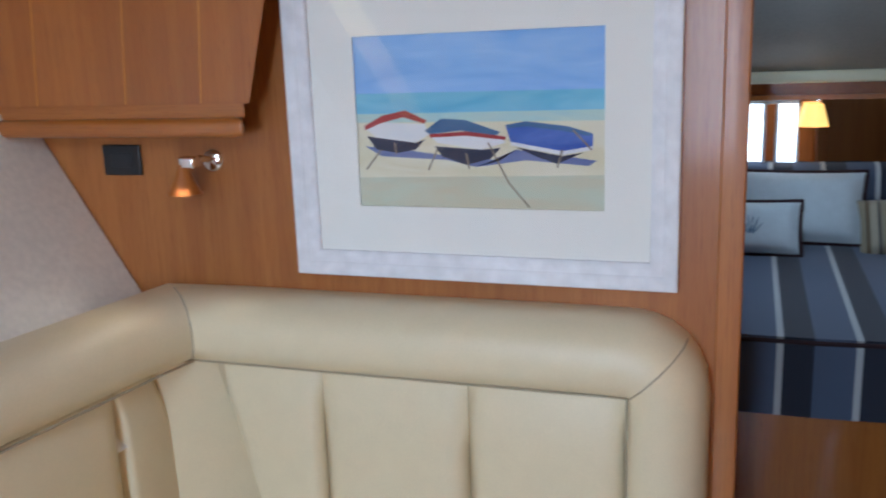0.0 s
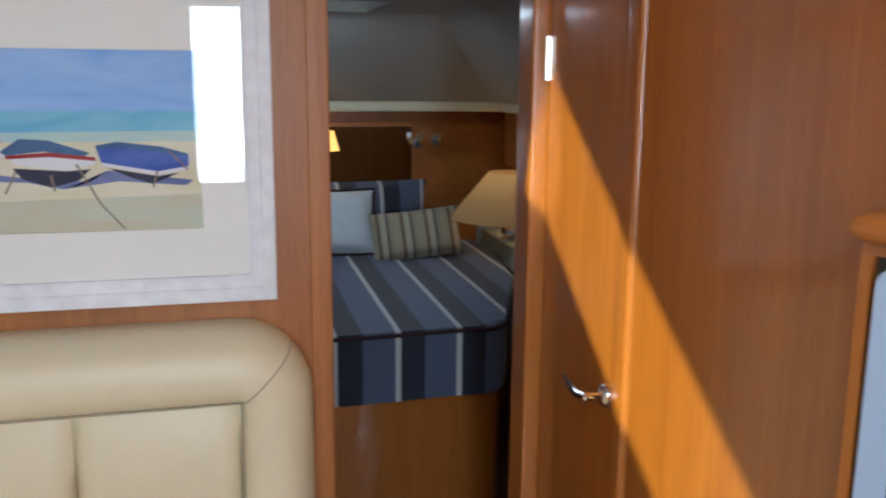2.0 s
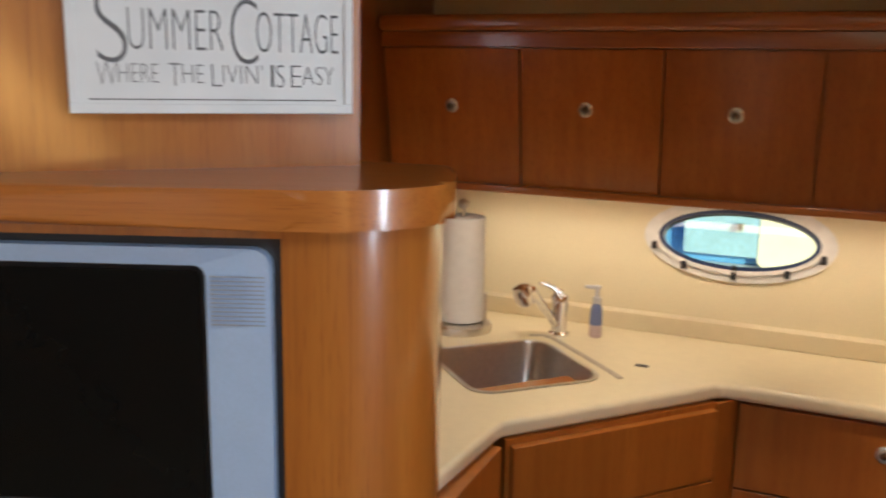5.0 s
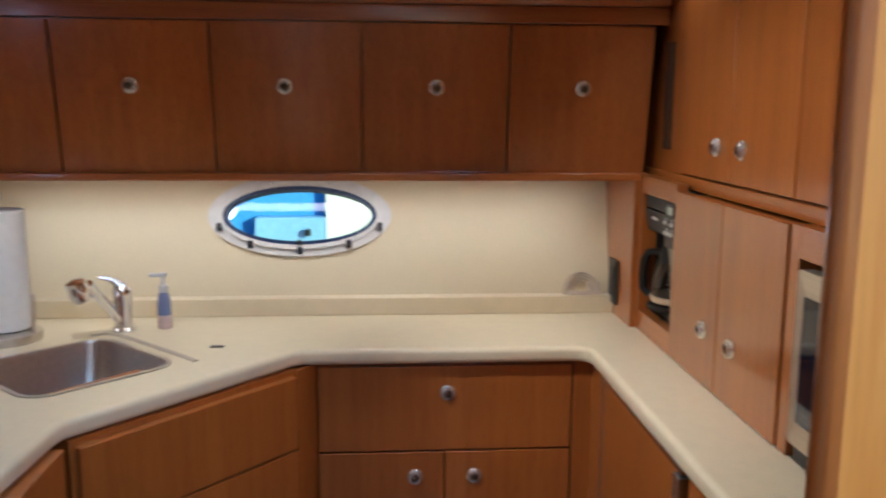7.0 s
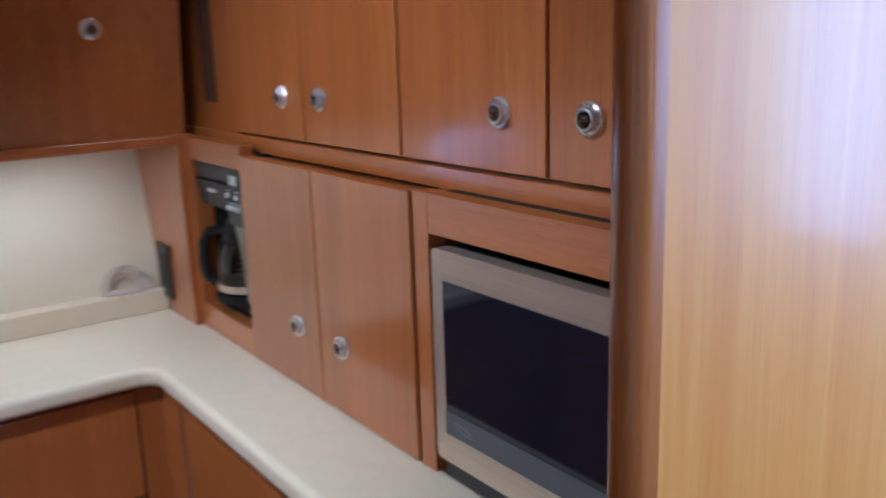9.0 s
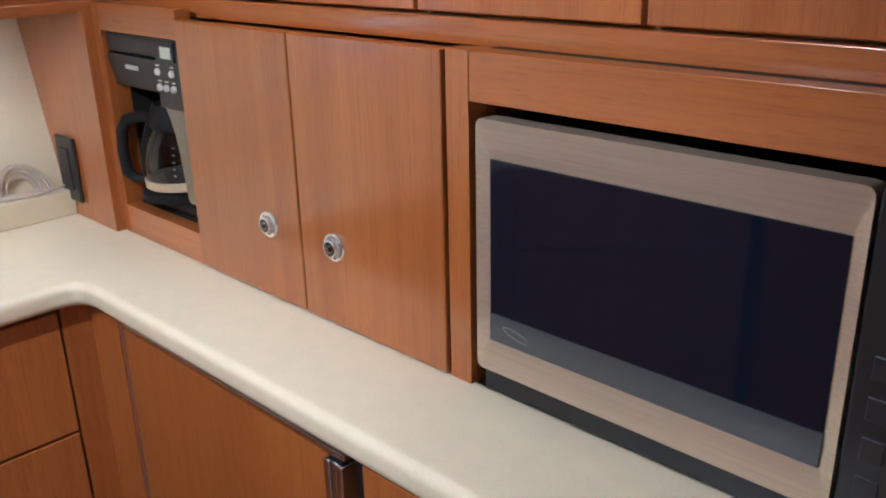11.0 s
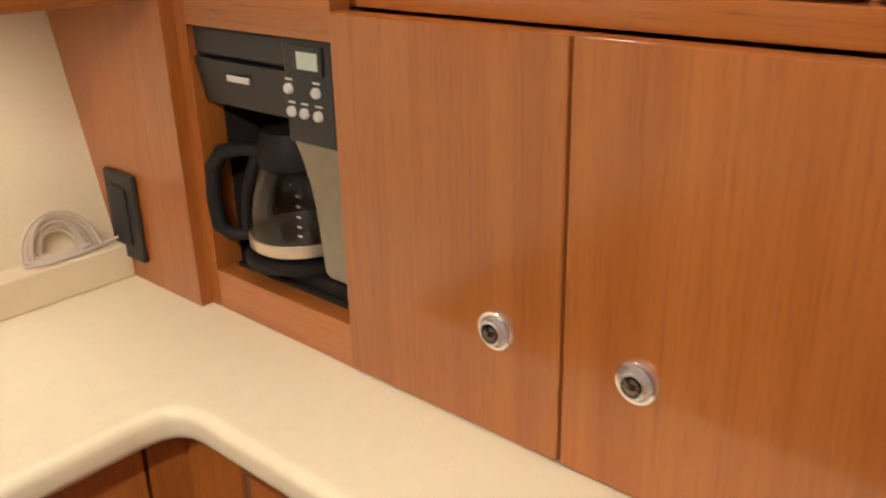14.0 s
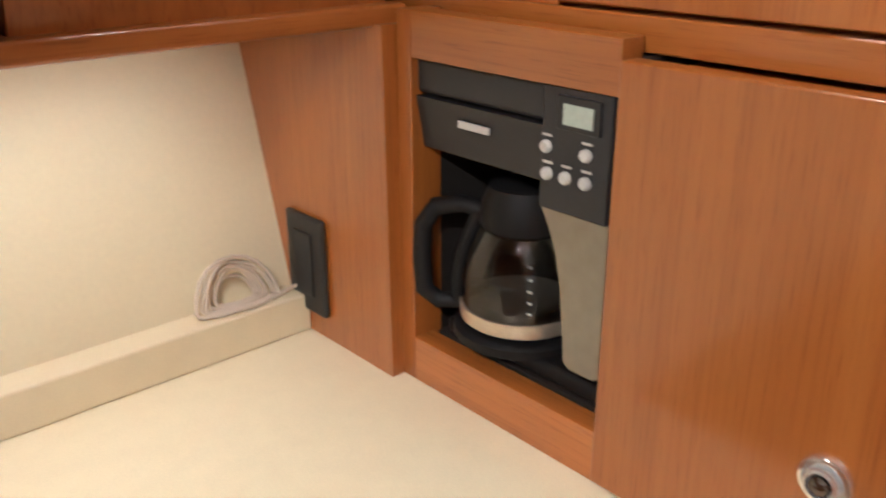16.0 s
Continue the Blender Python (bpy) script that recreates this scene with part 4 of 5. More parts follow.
for word, u, wd in (("W", 0.026, 0.019), ("HERE", 0.046, 0.038), ("T", 0.094, 0.012), ("HE", 0.107, 0.021), ("L", 0.136, 0.010), ("IVIN'", 0.147, 0.040), ("I", 0.196, 0.003), ("S", 0.201, 0.009), ("E", 0.217, 0.011), ("ASY", 0.229, 0.034)):
    lettering(word, 0.033 if len(word) == 1 else 0.027, u, 0.028 if len(word) > 1 else 0.025, wd, sign, MS, mat=GREY_INK)
bm = B()
box(bm, (0.018, -0.0068, 0.0125), (0.265, -0.006, 0.0135), 0, MS)
part("rule_line", bm, INK, sign)

# ---- galley ----
# worktop with the sink opening
outline = [(-1.78, 0.17), (-1.78, -0.66), (-1.70, -0.70), (-1.70, -1.0), (-1.40, -1.05), (-1.232, -1.05), (-1.232, -0.92)] + [(-1.214, -0.64), (-1.208, -0.61), (-1.19, -0.59)] + [(-0.865, -0.218), (-0.850, -0.195), (-0.825, -0.180)] + [(-0.200, -0.180), (-0.182, -0.182), (-0.170, -0.188), (-0.163, -0.199), (-0.160, -0.218)] + [(-0.152, -1.36), (0.02, -1.36), (0.02, 0.17)]
SC = Vector((-1.312, -0.275))
SA = 45
SR = Matrix.Rotation(radians(SA), 2)


def sink_ring(h, r, n=5, w=None):
    w = w or h
    out = []
    for cx, cy, a in ((w - r, -h + r, -90), (w - r, h - r, 0), (-w + r, h - r, 90), (-w + r, -h + r, 180)):
        out += arc(cx, cy, r, a, a + 90, n)
    return [tuple(SC + SR @ Vector(p)) for p in out]


ZT = 0.91
bm = B()
edges = []
for ring in (outline, sink_ring(0.155, 0.05)):
    vs = [bm.verts.new((x, y, ZT)) for x, y in ring]
    edges += [bm.edges.new((vs[i], vs[(i + 1) % len(vs)])) for i in range(len(vs))]
bmesh.ops.triangle_fill(bm, use_beauty=True, use_dissolve=True, edges=edges)
r = bmesh.ops.extrude_face_region(bm, geom=bm.faces[:])
for v in [g for g in r["geom"] if isinstance(g, bmesh.types.BMVert)]:
    v.co.z -= 0.038
bmesh.ops.recalc_face_normals(bm, faces=bm.faces[:])
rim = [e for e in bm.edges if all(abs(v.co.z - ZT) < 1e-5 for v in e.verts) and len(e.link_faces) == 2 and any(abs(f.normal.z) < 0.5 for f in e.link_faces)]
bmesh.ops.bevel(bm, geom=rim, offset=0.013, segments=4, affect="EDGES", profile=0.5)
rim = [e for e in bm.edges if all(abs(v.co.z - ZT + 0.038) < 1e-5 for v in e.verts) and len(e.link_faces) == 2 and any(abs(f.normal.z) < 0.5 for f in e.link_faces)]
bmesh.ops.bevel(bm, geom=rim, offset=0.012, segments=3, affect="EDGES", profile=0.5)
worktop = solid("worktop", bm, COUNTER, "cream speckled solid surface worktop with rounded edges", "countertop")
bm = B()
box(bm, (-1.78, 0.150, ZT), (-0.012, 0.192, ZT + 0.048), 0.003)
part("upstand", bm, COUNTER, worktop, "low cream upstand")
bm = B()
box(bm, (-1.040, -0.148, ZT), (-1.010, -0.134, ZT + 0.002), 0.0005, None)
solid("sink_stopper_tag", bm, CHARCOAL, "small dark mark lying on the worktop", "tag")

sink = thing("sink", (SC.x, SC.y, ZT), "square brushed steel sink set in the worktop", "sink")
bm = B()
rings = []
for h, rr, z in ((0.166, 0.055, 0.001), (0.166, 0.055, 0.003), (0.156, 0.05, 0.003), (0.152, 0.05, -0.004), (0.144, 0.05, -0.11), (0.115, 0.05, -0.135), (0.03, 0.029, -0.14)):
    rings.append([bm.verts.new((x, y, ZT + z)) for x, y in sink_ring(h, rr)])
for a, b in zip(rings, rings[1:]):
    for k in range(len(a)):
        bm.faces.new((a[k], a[(k + 1) % len(a)], b[(k + 1) % len(a)], b[k]))
bm.faces.new(rings[-1])
part("bowl", bm, STEEL, sink)
bm = B()
tube(bm, [(*(SC + SR @ Vector(c)), ZT) for c in ((0.15, 0.20), (0.186, 0.185), (0.198, 0.15), (0.200, 0.08), (0.200, -0.12), (0.198, -0.17))], 0.009, 8)
for v in bm.verts:
    v.co.z = ZT + 0.0012 + (v.co.z - ZT) * 0.12
part("drip_edge", bm, TAN_INLAY, sink, "flat tan drip band")
part("drain", lathe(B(), [(0.032, 0), (0.032, 0.004), (0.02, 0.002), (0.0, 0.002)], pose(SC.x, SC.y, ZT - 0.142)), CHROME, sink, "chrome drain")

fx, fy = -1.280, 0.020
tap = thing("faucet", (fx, fy, ZT), "chrome single-lever faucet with pull-out spray", "faucet")
part("body", lathe(B(), [(0.030, 0), (0.030, 0.006), (0.022, 0.012), (0.021, 0.05), (0.023, 0.09), (0.024, 0.105), (0.018, 0.112), (0.0, 0.115)], pose(fx, fy, ZT)), CHROME, tap)
bm = B()
tube(bm, [(fx - 0.004, fy - 0.006, ZT + 0.022), (fx - 0.022, fy - 0.030, ZT + 0.062), (fx - 0.044, fy - 0.060, ZT + 0.104), (fx - 0.060, fy - 0.080, ZT + 0.130)], [0.013, 0.012, 0.013, 0.018], 14)
part("spout", bm, CHROME, tap)
part("spray_head", lathe(B(), [(0.018, 0), (0.024, 0.006), (0.027, 0.032), (0.023, 0.054), (0.0, 0.060)], pose(fx - 0.066, fy - 0.086, ZT + 0.094, 14, -14, 0)), CHROME, tap)
bm = B()
tube(bm, [(fx, fy, ZT + 0.112), (fx - 0.022, fy - 0.010, ZT + 0.130), (fx - 0.052, fy - 0.024, ZT + 0.141)], [0.013, 0.007, 0.005], 12)
part("lever", bm, CHROME, tap)

soap = thing("soap_bottle", (-1.187, 0.045, ZT), "clear pump bottle with blue soap", "bottle")
BLUE_SOAP = plain("blue_liquid_soap", (0.20, 0.25, 0.46), 0.2)
bt = part("bottle", lathe(B(), [(0.0165, 0.034), (0.0165, 0.062), (0.014, 0.08), (0.009, 0.092)], pose(-1.187, 0.045, ZT)), BLUE_SOAP, soap)
part("bottle_base", lathe(B(), [(0.015, 0), (0.017, 0.005), (0.0165, 0.034)], pose(-1.187, 0.045, ZT)), plain("pinkish_label", (0.62, 0.48, 0.46), 0.35), bt, "pinkish lower half")
bm = B()
lathe(bm, [(0.011, 0.092), (0.011, 0.108), (0.005, 0.110), (0.005, 0.13), (0.009, 0.132), (0.009, 0.14)], pose(-1.187, 0.045, ZT))
box(bm, (-1.22, 0.039, ZT + 0.13), (-1.185, 0.051, ZT + 0.139), 0.003)
part("pump", bm, plain("clear_pump", (0.7, 0.7, 0.72), 0.3), soap)

tx, ty = -1.535, -0.055
holder = thing("paper_towel_holder", (tx, ty, ZT), "steel paper towel stand on the worktop", "towel holder")
part("base", lathe(B(), [(0.082, 0), (0.084, 0.004), (0.082, 0.020), (0.070, 0.026), (0.0, 0.028)], pose(tx, ty, ZT), 32), STEEL, holder)
bm = B()
tube(bm, [(tx, ty, ZT + 0.02), (tx, ty, ZT + 0.335)], 0.006)
lathe(bm, [(0.005, 0.33), (0.014, 0.338), (0.014, 0.35), (0.0, 0.36)], pose(tx, ty, ZT), 16)
part("rod", bm, STEEL, holder)
bm = B()
tube(bm, [(tx + 0.075, ty - 0.02, ZT + 0.02), (tx + 0.077, ty - 0.02, ZT + 0.115)], 0.004)
part("tension_arm", bm, STEEL, holder)
bm = B()
lathe(bm, [(0.020, 0.030), (0.058, 0.030), (0.060, 0.033), (0.060, 0.307), (0.058, 0.31), (0.020, 0.31)], pose(tx, ty, ZT), 40)
solid("paper_towel_roll", bm, PAPER, "white paper towel roll on its stand", "paper towels")


def knob(m, parent, r=0.020):
    """A push-button latch: stepped chrome rings round a dark domed button."""
    part("latch_ring", lathe(B(), [(r, 0), (r, 0.003), (r * 0.93, 0.0055), (r * 0.80, 0.006), (r * 0.74, 0.0035), (r * 0.70, 0.0035)], m, 24), LATCH, parent, "round chrome push latch")
    part("inner_ring", lathe(B(), [(r * 0.66, 0.0), (r * 0.66, 0.009), (r * 0.60, 0.0115), (r * 0.50, 0.012), (r * 0.46, 0.009)], m, 20), SATIN, parent)
    part("latch_button", lathe(B(), [(r * 0.43, 0.0), (r * 0.43, 0.0105), (r * 0.32, 0.0135), (r * 0.14, 0.0150), (0, 0.0152)], m, 16), DARK_CHROME, parent, "dark domed button")


FACE_X = pose(0, 0, 0, 0, -90, 0)        # a latch that faces -x
FACE_Y = pose(0, 0, 0, 90, 0, 0)         # a latch that faces -y


def at(x, y, z, m):
    return Matrix.Translation((x, y, z)) @ m


# upper lockers on the hull side: leaning doors in one long carcass each its own unit
def lean(z):
    return 0.030 - (z - 1.30) * 0.145


edges_x = [-1.795, -1.406, -1.042, -0.688, -0.334, 0.020]
for i in range(5):
    x0, x1 = edges_x[i], edges_x[i + 1]
    unit = thing("overhead_locker", ((x0 + x1) / 2, 0.1, 1.3), "cherry overhead galley locker with a round chrome latch", "cabinet", "lockers over the galley worktop")
    bm = B()
    prism(bm, [(0.050, 1.288), (0.34, 1.288), (0.34, 1.70), (-0.002, 1.70), (-0.002, 1.660), (0.0, 1.655)], x0, x1)
    for v in bm.verts:
        v.co = Vector((v.co.z, v.co.x, v.co.y))
    part("carcass", bm, CHERRY, unit)
    bm = B()
    prism(bm, [(lean(1.302), 1.302), (lean(1.302) + 0.02, 1.302), (lean(1.655) + 0.02, 1.655), (lean(1.655), 1.655)], x0 + 0.003, x1 - 0.003)
    for v in bm.verts:
        v.co = Vector((v.co.z, v.co.x, v.co.y))
    dr = part("locker_door", bm, CHERRY, unit)
    kx = (-1.598, -1.232, -0.871, -0.509, -0.150)[i]
    knob(Matrix.Translation((kx, lean(1.509), 1.509)) @ pose(0, 0, 0, 90 + 8.2, 0, 0), dr)
bm = B()
box(bm, (-1.795, 0.010, 1.282), (0.03, 0.07, 1.302), 0.004)
solid("locker_rail", bm, CHERRY_H, "cherry rail under the overhead lockers", "trim", kind=S)
bm = B()
box(bm, (-1.795, -0.055, 1.700), (0.05, 0.34, 1.742), 0.014, segs=3)
solid("shelf_nosing", bm, CHERRY_H, "rounded cherry shelf above the overhead lockers", "shelf")
bm = B()
box(bm, (-1.795, -0.03, 1.66), (0.05, 0.0, 1.70), 0.003)
solid("locker_cornice", bm, CHERRY_H, "cherry cornice rail above the locker doors", "trim", kind=S)

# end panel and niche wall on the starboard return
bm = B()
prism(bm, [(-0.006, 0.91), (hull_y(0.91) + 0.01, 0.91), (hull_y(1.285) + 0.01, 1.285), (-0.002, 1.285)], -0.012, 0.014)
for v in bm.verts:
    v.co = Vector((v.co.z, v.co.x, v.co.y))
solid("end_panel", bm, CHERRY, "cherry end panel meeting the sloping hull wall", "panel", kind=S)
bm = B()
box(bm, (-0.020, 0.108, 0.940), (-0.012, 0.181, 1.060), 0.003)
plate = solid("wall_outlet", bm, BLACK, "black outlet plate on the end panel above the worktop", "outlet")
bm = B()
box(bm, (-0.0225, 0.127, 0.962), (-0.020, 0.163, 1.040), 0.002)
part("insert", bm, CHARCOAL, plate, "charcoal socket insert")

niche = thing("coffee_niche", (0.02, -0.15, 0.91), "open cherry niche holding the coffee maker", "cabinet")
# inner panels near-black: lining and recess shade put into one colour
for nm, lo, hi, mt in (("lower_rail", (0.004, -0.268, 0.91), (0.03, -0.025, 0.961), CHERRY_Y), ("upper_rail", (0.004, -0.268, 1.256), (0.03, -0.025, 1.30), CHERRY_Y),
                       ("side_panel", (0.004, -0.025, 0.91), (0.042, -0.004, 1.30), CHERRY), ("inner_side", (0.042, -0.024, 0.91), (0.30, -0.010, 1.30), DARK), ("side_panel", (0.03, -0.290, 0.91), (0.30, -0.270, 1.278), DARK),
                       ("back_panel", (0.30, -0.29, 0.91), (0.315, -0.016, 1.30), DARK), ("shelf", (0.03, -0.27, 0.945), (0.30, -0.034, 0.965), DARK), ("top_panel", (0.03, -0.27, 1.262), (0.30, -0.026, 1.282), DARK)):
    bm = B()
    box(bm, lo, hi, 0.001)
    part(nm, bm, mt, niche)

lower = thing("worktop_cupboard", (0.1, -0.54, 0.91), "cherry worktop cupboard with two doors and chrome latches", "cabinet")
bm = B()
box(bm, (0.0305, -0.815, 0.91), (0.30, -0.292, 1.278))
part("carcass", bm, CHERRY, lower)
for y0, y1, ky in ((-0.5340, -0.269, -0.468), (-0.8005, -0.5370, -0.609)):
    bm = B()
    box(bm, (0.0, y0, 0.913), (0.02, y1, 1.285), 0.002)
    dr = part("cupboard_door", bm, CHERRY, lower)
    knob(at(0.0, ky, 1.024, FACE_X), dr, 0.0195)

# microwave bay
bay = thing("microwave_bay", (0.1, -1.1, 0.91), "cherry surround of the built-in microwave", "cabinet")
# back and top near-black: the gap's shade is put into their colour
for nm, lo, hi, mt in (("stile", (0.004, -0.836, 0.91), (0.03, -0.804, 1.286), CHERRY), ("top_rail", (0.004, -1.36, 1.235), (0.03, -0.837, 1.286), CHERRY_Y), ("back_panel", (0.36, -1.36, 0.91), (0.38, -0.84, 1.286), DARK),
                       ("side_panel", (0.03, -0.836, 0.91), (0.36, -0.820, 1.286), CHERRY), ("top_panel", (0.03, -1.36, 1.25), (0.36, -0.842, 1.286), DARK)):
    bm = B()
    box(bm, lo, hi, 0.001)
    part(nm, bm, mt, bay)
mw = thing("microwave_oven", (0.0, -1.1, 0.92), "stainless steel microwave with a dark glass door", "microwave")
MM = pose(-0.004, -0.853, 0, 0, 0, -90)       # u runs aft along the front, v into the wall
bm = B()
box(bm, (0.0, 0.022, 0.925), (0.49, 0.36, 1.218), 0.004, MM)
part("casing", bm, CHARCOAL, mw, "charcoal casing")
part("door_frame", face_ring(B(), rounded(0, 0.385, 0.944, 1.222, 0.008, 3), rounded(0.018, 0.37, 0.982, 1.181, 0.006, 3), 0.0, 0.022, MM), STEEL_FRONT, mw, "brushed steel door frame")
bm = B()
box(bm, (0.016, 0.004, 1.012), (0.372, 0.012, 1.181), 0, MM)
part("door_glass", bm, DARK_GLASS, mw, "dark glossy door glass")
bm = B()
box(bm, (0.016, 0.003, 0.980), (0.372, 0.011, 1.012), 0, MM)
part("glass_band", bm, GREY_GLASS, mw, "grey band with a faint mark")
bm = B()
box(bm, (0.388, 0.0, 0.944), (0.485, 0.022, 1.222), 0.003, MM)
cp = part("control_panel", bm, BLACK, mw, "black control panel")
for a in range(4):
    for b in range(3):
        bm = B()
        box(bm, (0.402 + 0.026 * b, -0.002, 0.97 + 0.035 * a), (0.420 + 0.026 * b, 0.001, 0.99 + 0.035 * a), 0.001, MM)
        part("key", bm, CHARCOAL, cp)
bm = B()
box(bm, (0.0, 0.012, 0.912), (0.49, 0.30, 0.942), 0.003, MM)
part("foot_rail", bm, BLACK, mw, "black foot rail")
bm = B()
tube(bm, [tuple(MM @ Vector((0.052 + 0.017 * math.cos(a) + 0.004 * math.sin(a), 0.0028, 0.9955 - 0.0045 * math.cos(a) + 0.0035 * math.sin(a)))) for a in [radians(22 * k + 40) for k in range(15)]], 0.0004, 6)
part("mark", bm, plain("grey_print", (0.20, 0.20, 0.20), 0.5), mw, "faint curved mark")

# upper cupboards on the starboard return
rail = B()
box(rail, (0.044, -1.36, 1.284), (0.34, 0.24, 1.312), 0.002)
solid("cupboard_rail", rail, CHERRY_Y, "cherry rail between upper and lower cupboards", "trim", kind=S)
for y0, y1, ky in ((-0.437, -0.165, -0.371), (-0.717, -0.443, -0.499), (-1.006, -0.723, -0.933), (-1.30, -1.012, -1.075)):
    unit = thing("upper_cupboard", (0.15, (y0 + y1) / 2, 1.31), "cherry upper galley cupboard with a chrome latch", "cabinet", "upper cupboards over the microwave")
    bm = B()
    box(bm, (0.066, y0 - 0.003, 1.312), (0.34, y1 + 0.003, ZG))
    part("carcass", bm, CHERRY, unit)
    bm = B()
    box(bm, (0.046, y0, 1.316), (0.066, y1, ZG - 0.06), 0.002)
    dr = part("cupboard_door", bm, CHERRY, unit)
    knob(at(0.046, ky, 1.385, FACE_X), dr)
bm = B()
box(bm, (0.052, -0.162, 1.312), (0.34, 0.24, ZG))
vp = solid("vent_panel", bm, CHERRY, "cherry corner panel with louvre slots", "panel", kind=S)
# near-black strips carry the shade of the slots in their colour
for k in range(3):
    bm = B()
    box(bm, (0.050, -0.070 + 0.022 * k, 1.365), (0.0535, -0.058 + 0.022 * k, 1.62), 0.001)
    part("louvre", bm, DARK, vp)

# base units
def base_front(name, m, w, rows, label, latches=()):
    """Base unit: m has x along the front, y into the unit; rows are (u0, u1, z0, z1)."""
    unit = thing(name, m @ pose(w / 2, 0.1, 0), label, "cabinet", "galley base units")
    bm = B()
    box(bm, (0, 0.02, 0.08), (w, 0.30, 0.870), 0, m)
    part("carcass", bm, CHERRY, unit)
    bm = B()
    box(bm, (0, 0.06, 0.0), (w, 0.30, 0.08), 0, m)
    part("toe_kick", bm, DARK, unit)
    for k, (u0, u1, z0, z1) in enumerate(rows):
        bm = B()
        box(bm, (u0, 0.0, z0), (u1, 0.02, z1), 0.002, m)
        f = part("drawer_front" if z1 - z0 < 0.25 else "cupboard_door", bm, CHERRY, unit)
        for u, z in latches:
            if u0 < u < u1 and z0 < z < z1:
                knob(m @ at(u, 0.0, z, FACE_Y), f)
    return unit


base_front("base_unit", pose(-0.800, -0.150, 0, 0, 0, 0), 0.616, [(0.006, 0.610, 0.650, 0.858), (0.006, 0.303, 0.10, 0.645), (0.307, 0.610, 0.10, 0.645)],
           "cherry base unit with a wide drawer over two doors", [(0.312, 0.793), (0.234, 0.583), (0.377, 0.583)])
dv = Vector((-0.815 + 1.190, -0.205 + 0.630))
base_front("sink_unit", pose(-1.190, -0.622, 0, 0, 0, math.degrees(math.atan2(dv.y, dv.x))), dv.length, [(0.01, dv.length - 0.03, 0.690, 0.858), (0.01, dv.length - 0.03, 0.10, 0.685)], "cherry corner sink unit with a plain false drawer")
bm = B()
box(bm, (-1.60, -1.05, 0.0), (-1.200, -0.645, 0.870))
solid("side_unit", bm, CHERRY, "cherry base unit beside the sink", "cabinet", "galley base units")
bm = B()
prism(bm, [(-0.186, -0.150), (-0.140, -0.150), (-0.140, -0.257), (-0.10, -0.257), (-0.10, -0.12), (-0.186, -0.12)], 0.0, 0.870)
solid("corner_post", bm, CHERRY, "cherry filler post in the inside corner", "post", kind=S)
bm = B()
prism(bm, [(-0.836, -0.206), (-0.800, -0.152), (-0.795, -0.10), (-0.87, -0.18)], 0.0, 0.870)
solid("corner_post", bm, CHERRY, "cherry filler post between sink and drawer units", "post", kind=S)
fr = thing("refrigerator", (0.0, -0.52, 0), "under-counter refrigerator with a cherry door panel and metal edging", "refrigerator")
bm = B()
box(bm, (-0.118, -0.80, 0.06), (0.02, -0.258, 0.864))
part("casing", bm, CHARCOAL, fr)
bm = B()
box(bm, (-0.142, -0.752, 0.10), (-0.120, -0.266, 0.856), 0.001)
part("door_panel", bm, CHERRY, fr)
for lo, hi in (((-0.146, -0.266, 0.10), (-0.120, -0.258, 0.864)), ((-0.146, -0.785, 0.856), (-0.120, -0.266, 0.864))):
    bm = B()
    box(bm, lo, hi, 0.001)
    part("edging", bm, ALU, fr, "thin aluminium edging")
bm = B()
for k in range(3):
    box(bm, (-0.152 + 0.002 * (k == 1), -0.764 - 0.011 * k, 0.12), (-0.120, -0.754 - 0.011 * k, 0.852), 0.002)
part("door_grip", bm, ALU, fr, "ribbed aluminium grip")
bm = B()
box(bm, (-0.142, -1.35, 0.06), (0.02, -0.81, 0.862), 0.001)
solid("base_unit", bm, CHERRY, "plain cherry base unit under the worktop", "panel", "galley base units")

# coffee maker in its niche
cm = thing("coffee_maker", (0.10, -0.15, 0.965), "charcoal coffee maker with a glass carafe and grey keypad", "coffee maker")
bm = B()
box(bm, (0.032, -0.262, 0.966), (0.28, -0.045, 0.985), 0.006)
part("base", bm, MATT_BLACK, cm)
bm = B()
box(bm, (0.20, -0.262, 0.98), (0.285, -0.045, 1.20), 0.006)
part("tank", bm, MATT_BLACK, cm)
bm = B()
box(bm, (0.012, -0.266, 1.222), (0.28, -0.022, 1.258), 0.006)
part("lid", bm, CHARCOAL, cm)
bm = B()
prism(bm, [(0.02, 1.168), (0.27, 1.165), (0.27, 1.220), (0.010, 1.220)], -0.262, -0.022, 0.003)
for v in bm.verts:
    v.co = Vector((v.co.x, v.co.z, v.co.y))
head = part("brew_head", bm, CHARCOAL, cm)
bm = B()
box(bm, (0.006, -0.262, 1.150), (0.016, -0.190, 1.256), 0.002)
pad = part("keypad", bm, CHARCOAL, cm, "charcoal keypad")
bm = B()
box(bm, (0.003, -0.252, 1.222), (0.007, -0.208, 1.250), 0.001)
part("display_bezel", bm, BLACK, pad)
LCD = plain("grey_lcd", (0.48, 0.54, 0.45), 0.25, grain=200)
bm = B()
box(bm, (0.002, -0.246, 1.227), (0.004, -0.216, 1.244))
part("display", bm, LCD, pad, "grey green display")
BTN = plain("pale_grey_buttons", (0.62, 0.61, 0.56), 0.5)
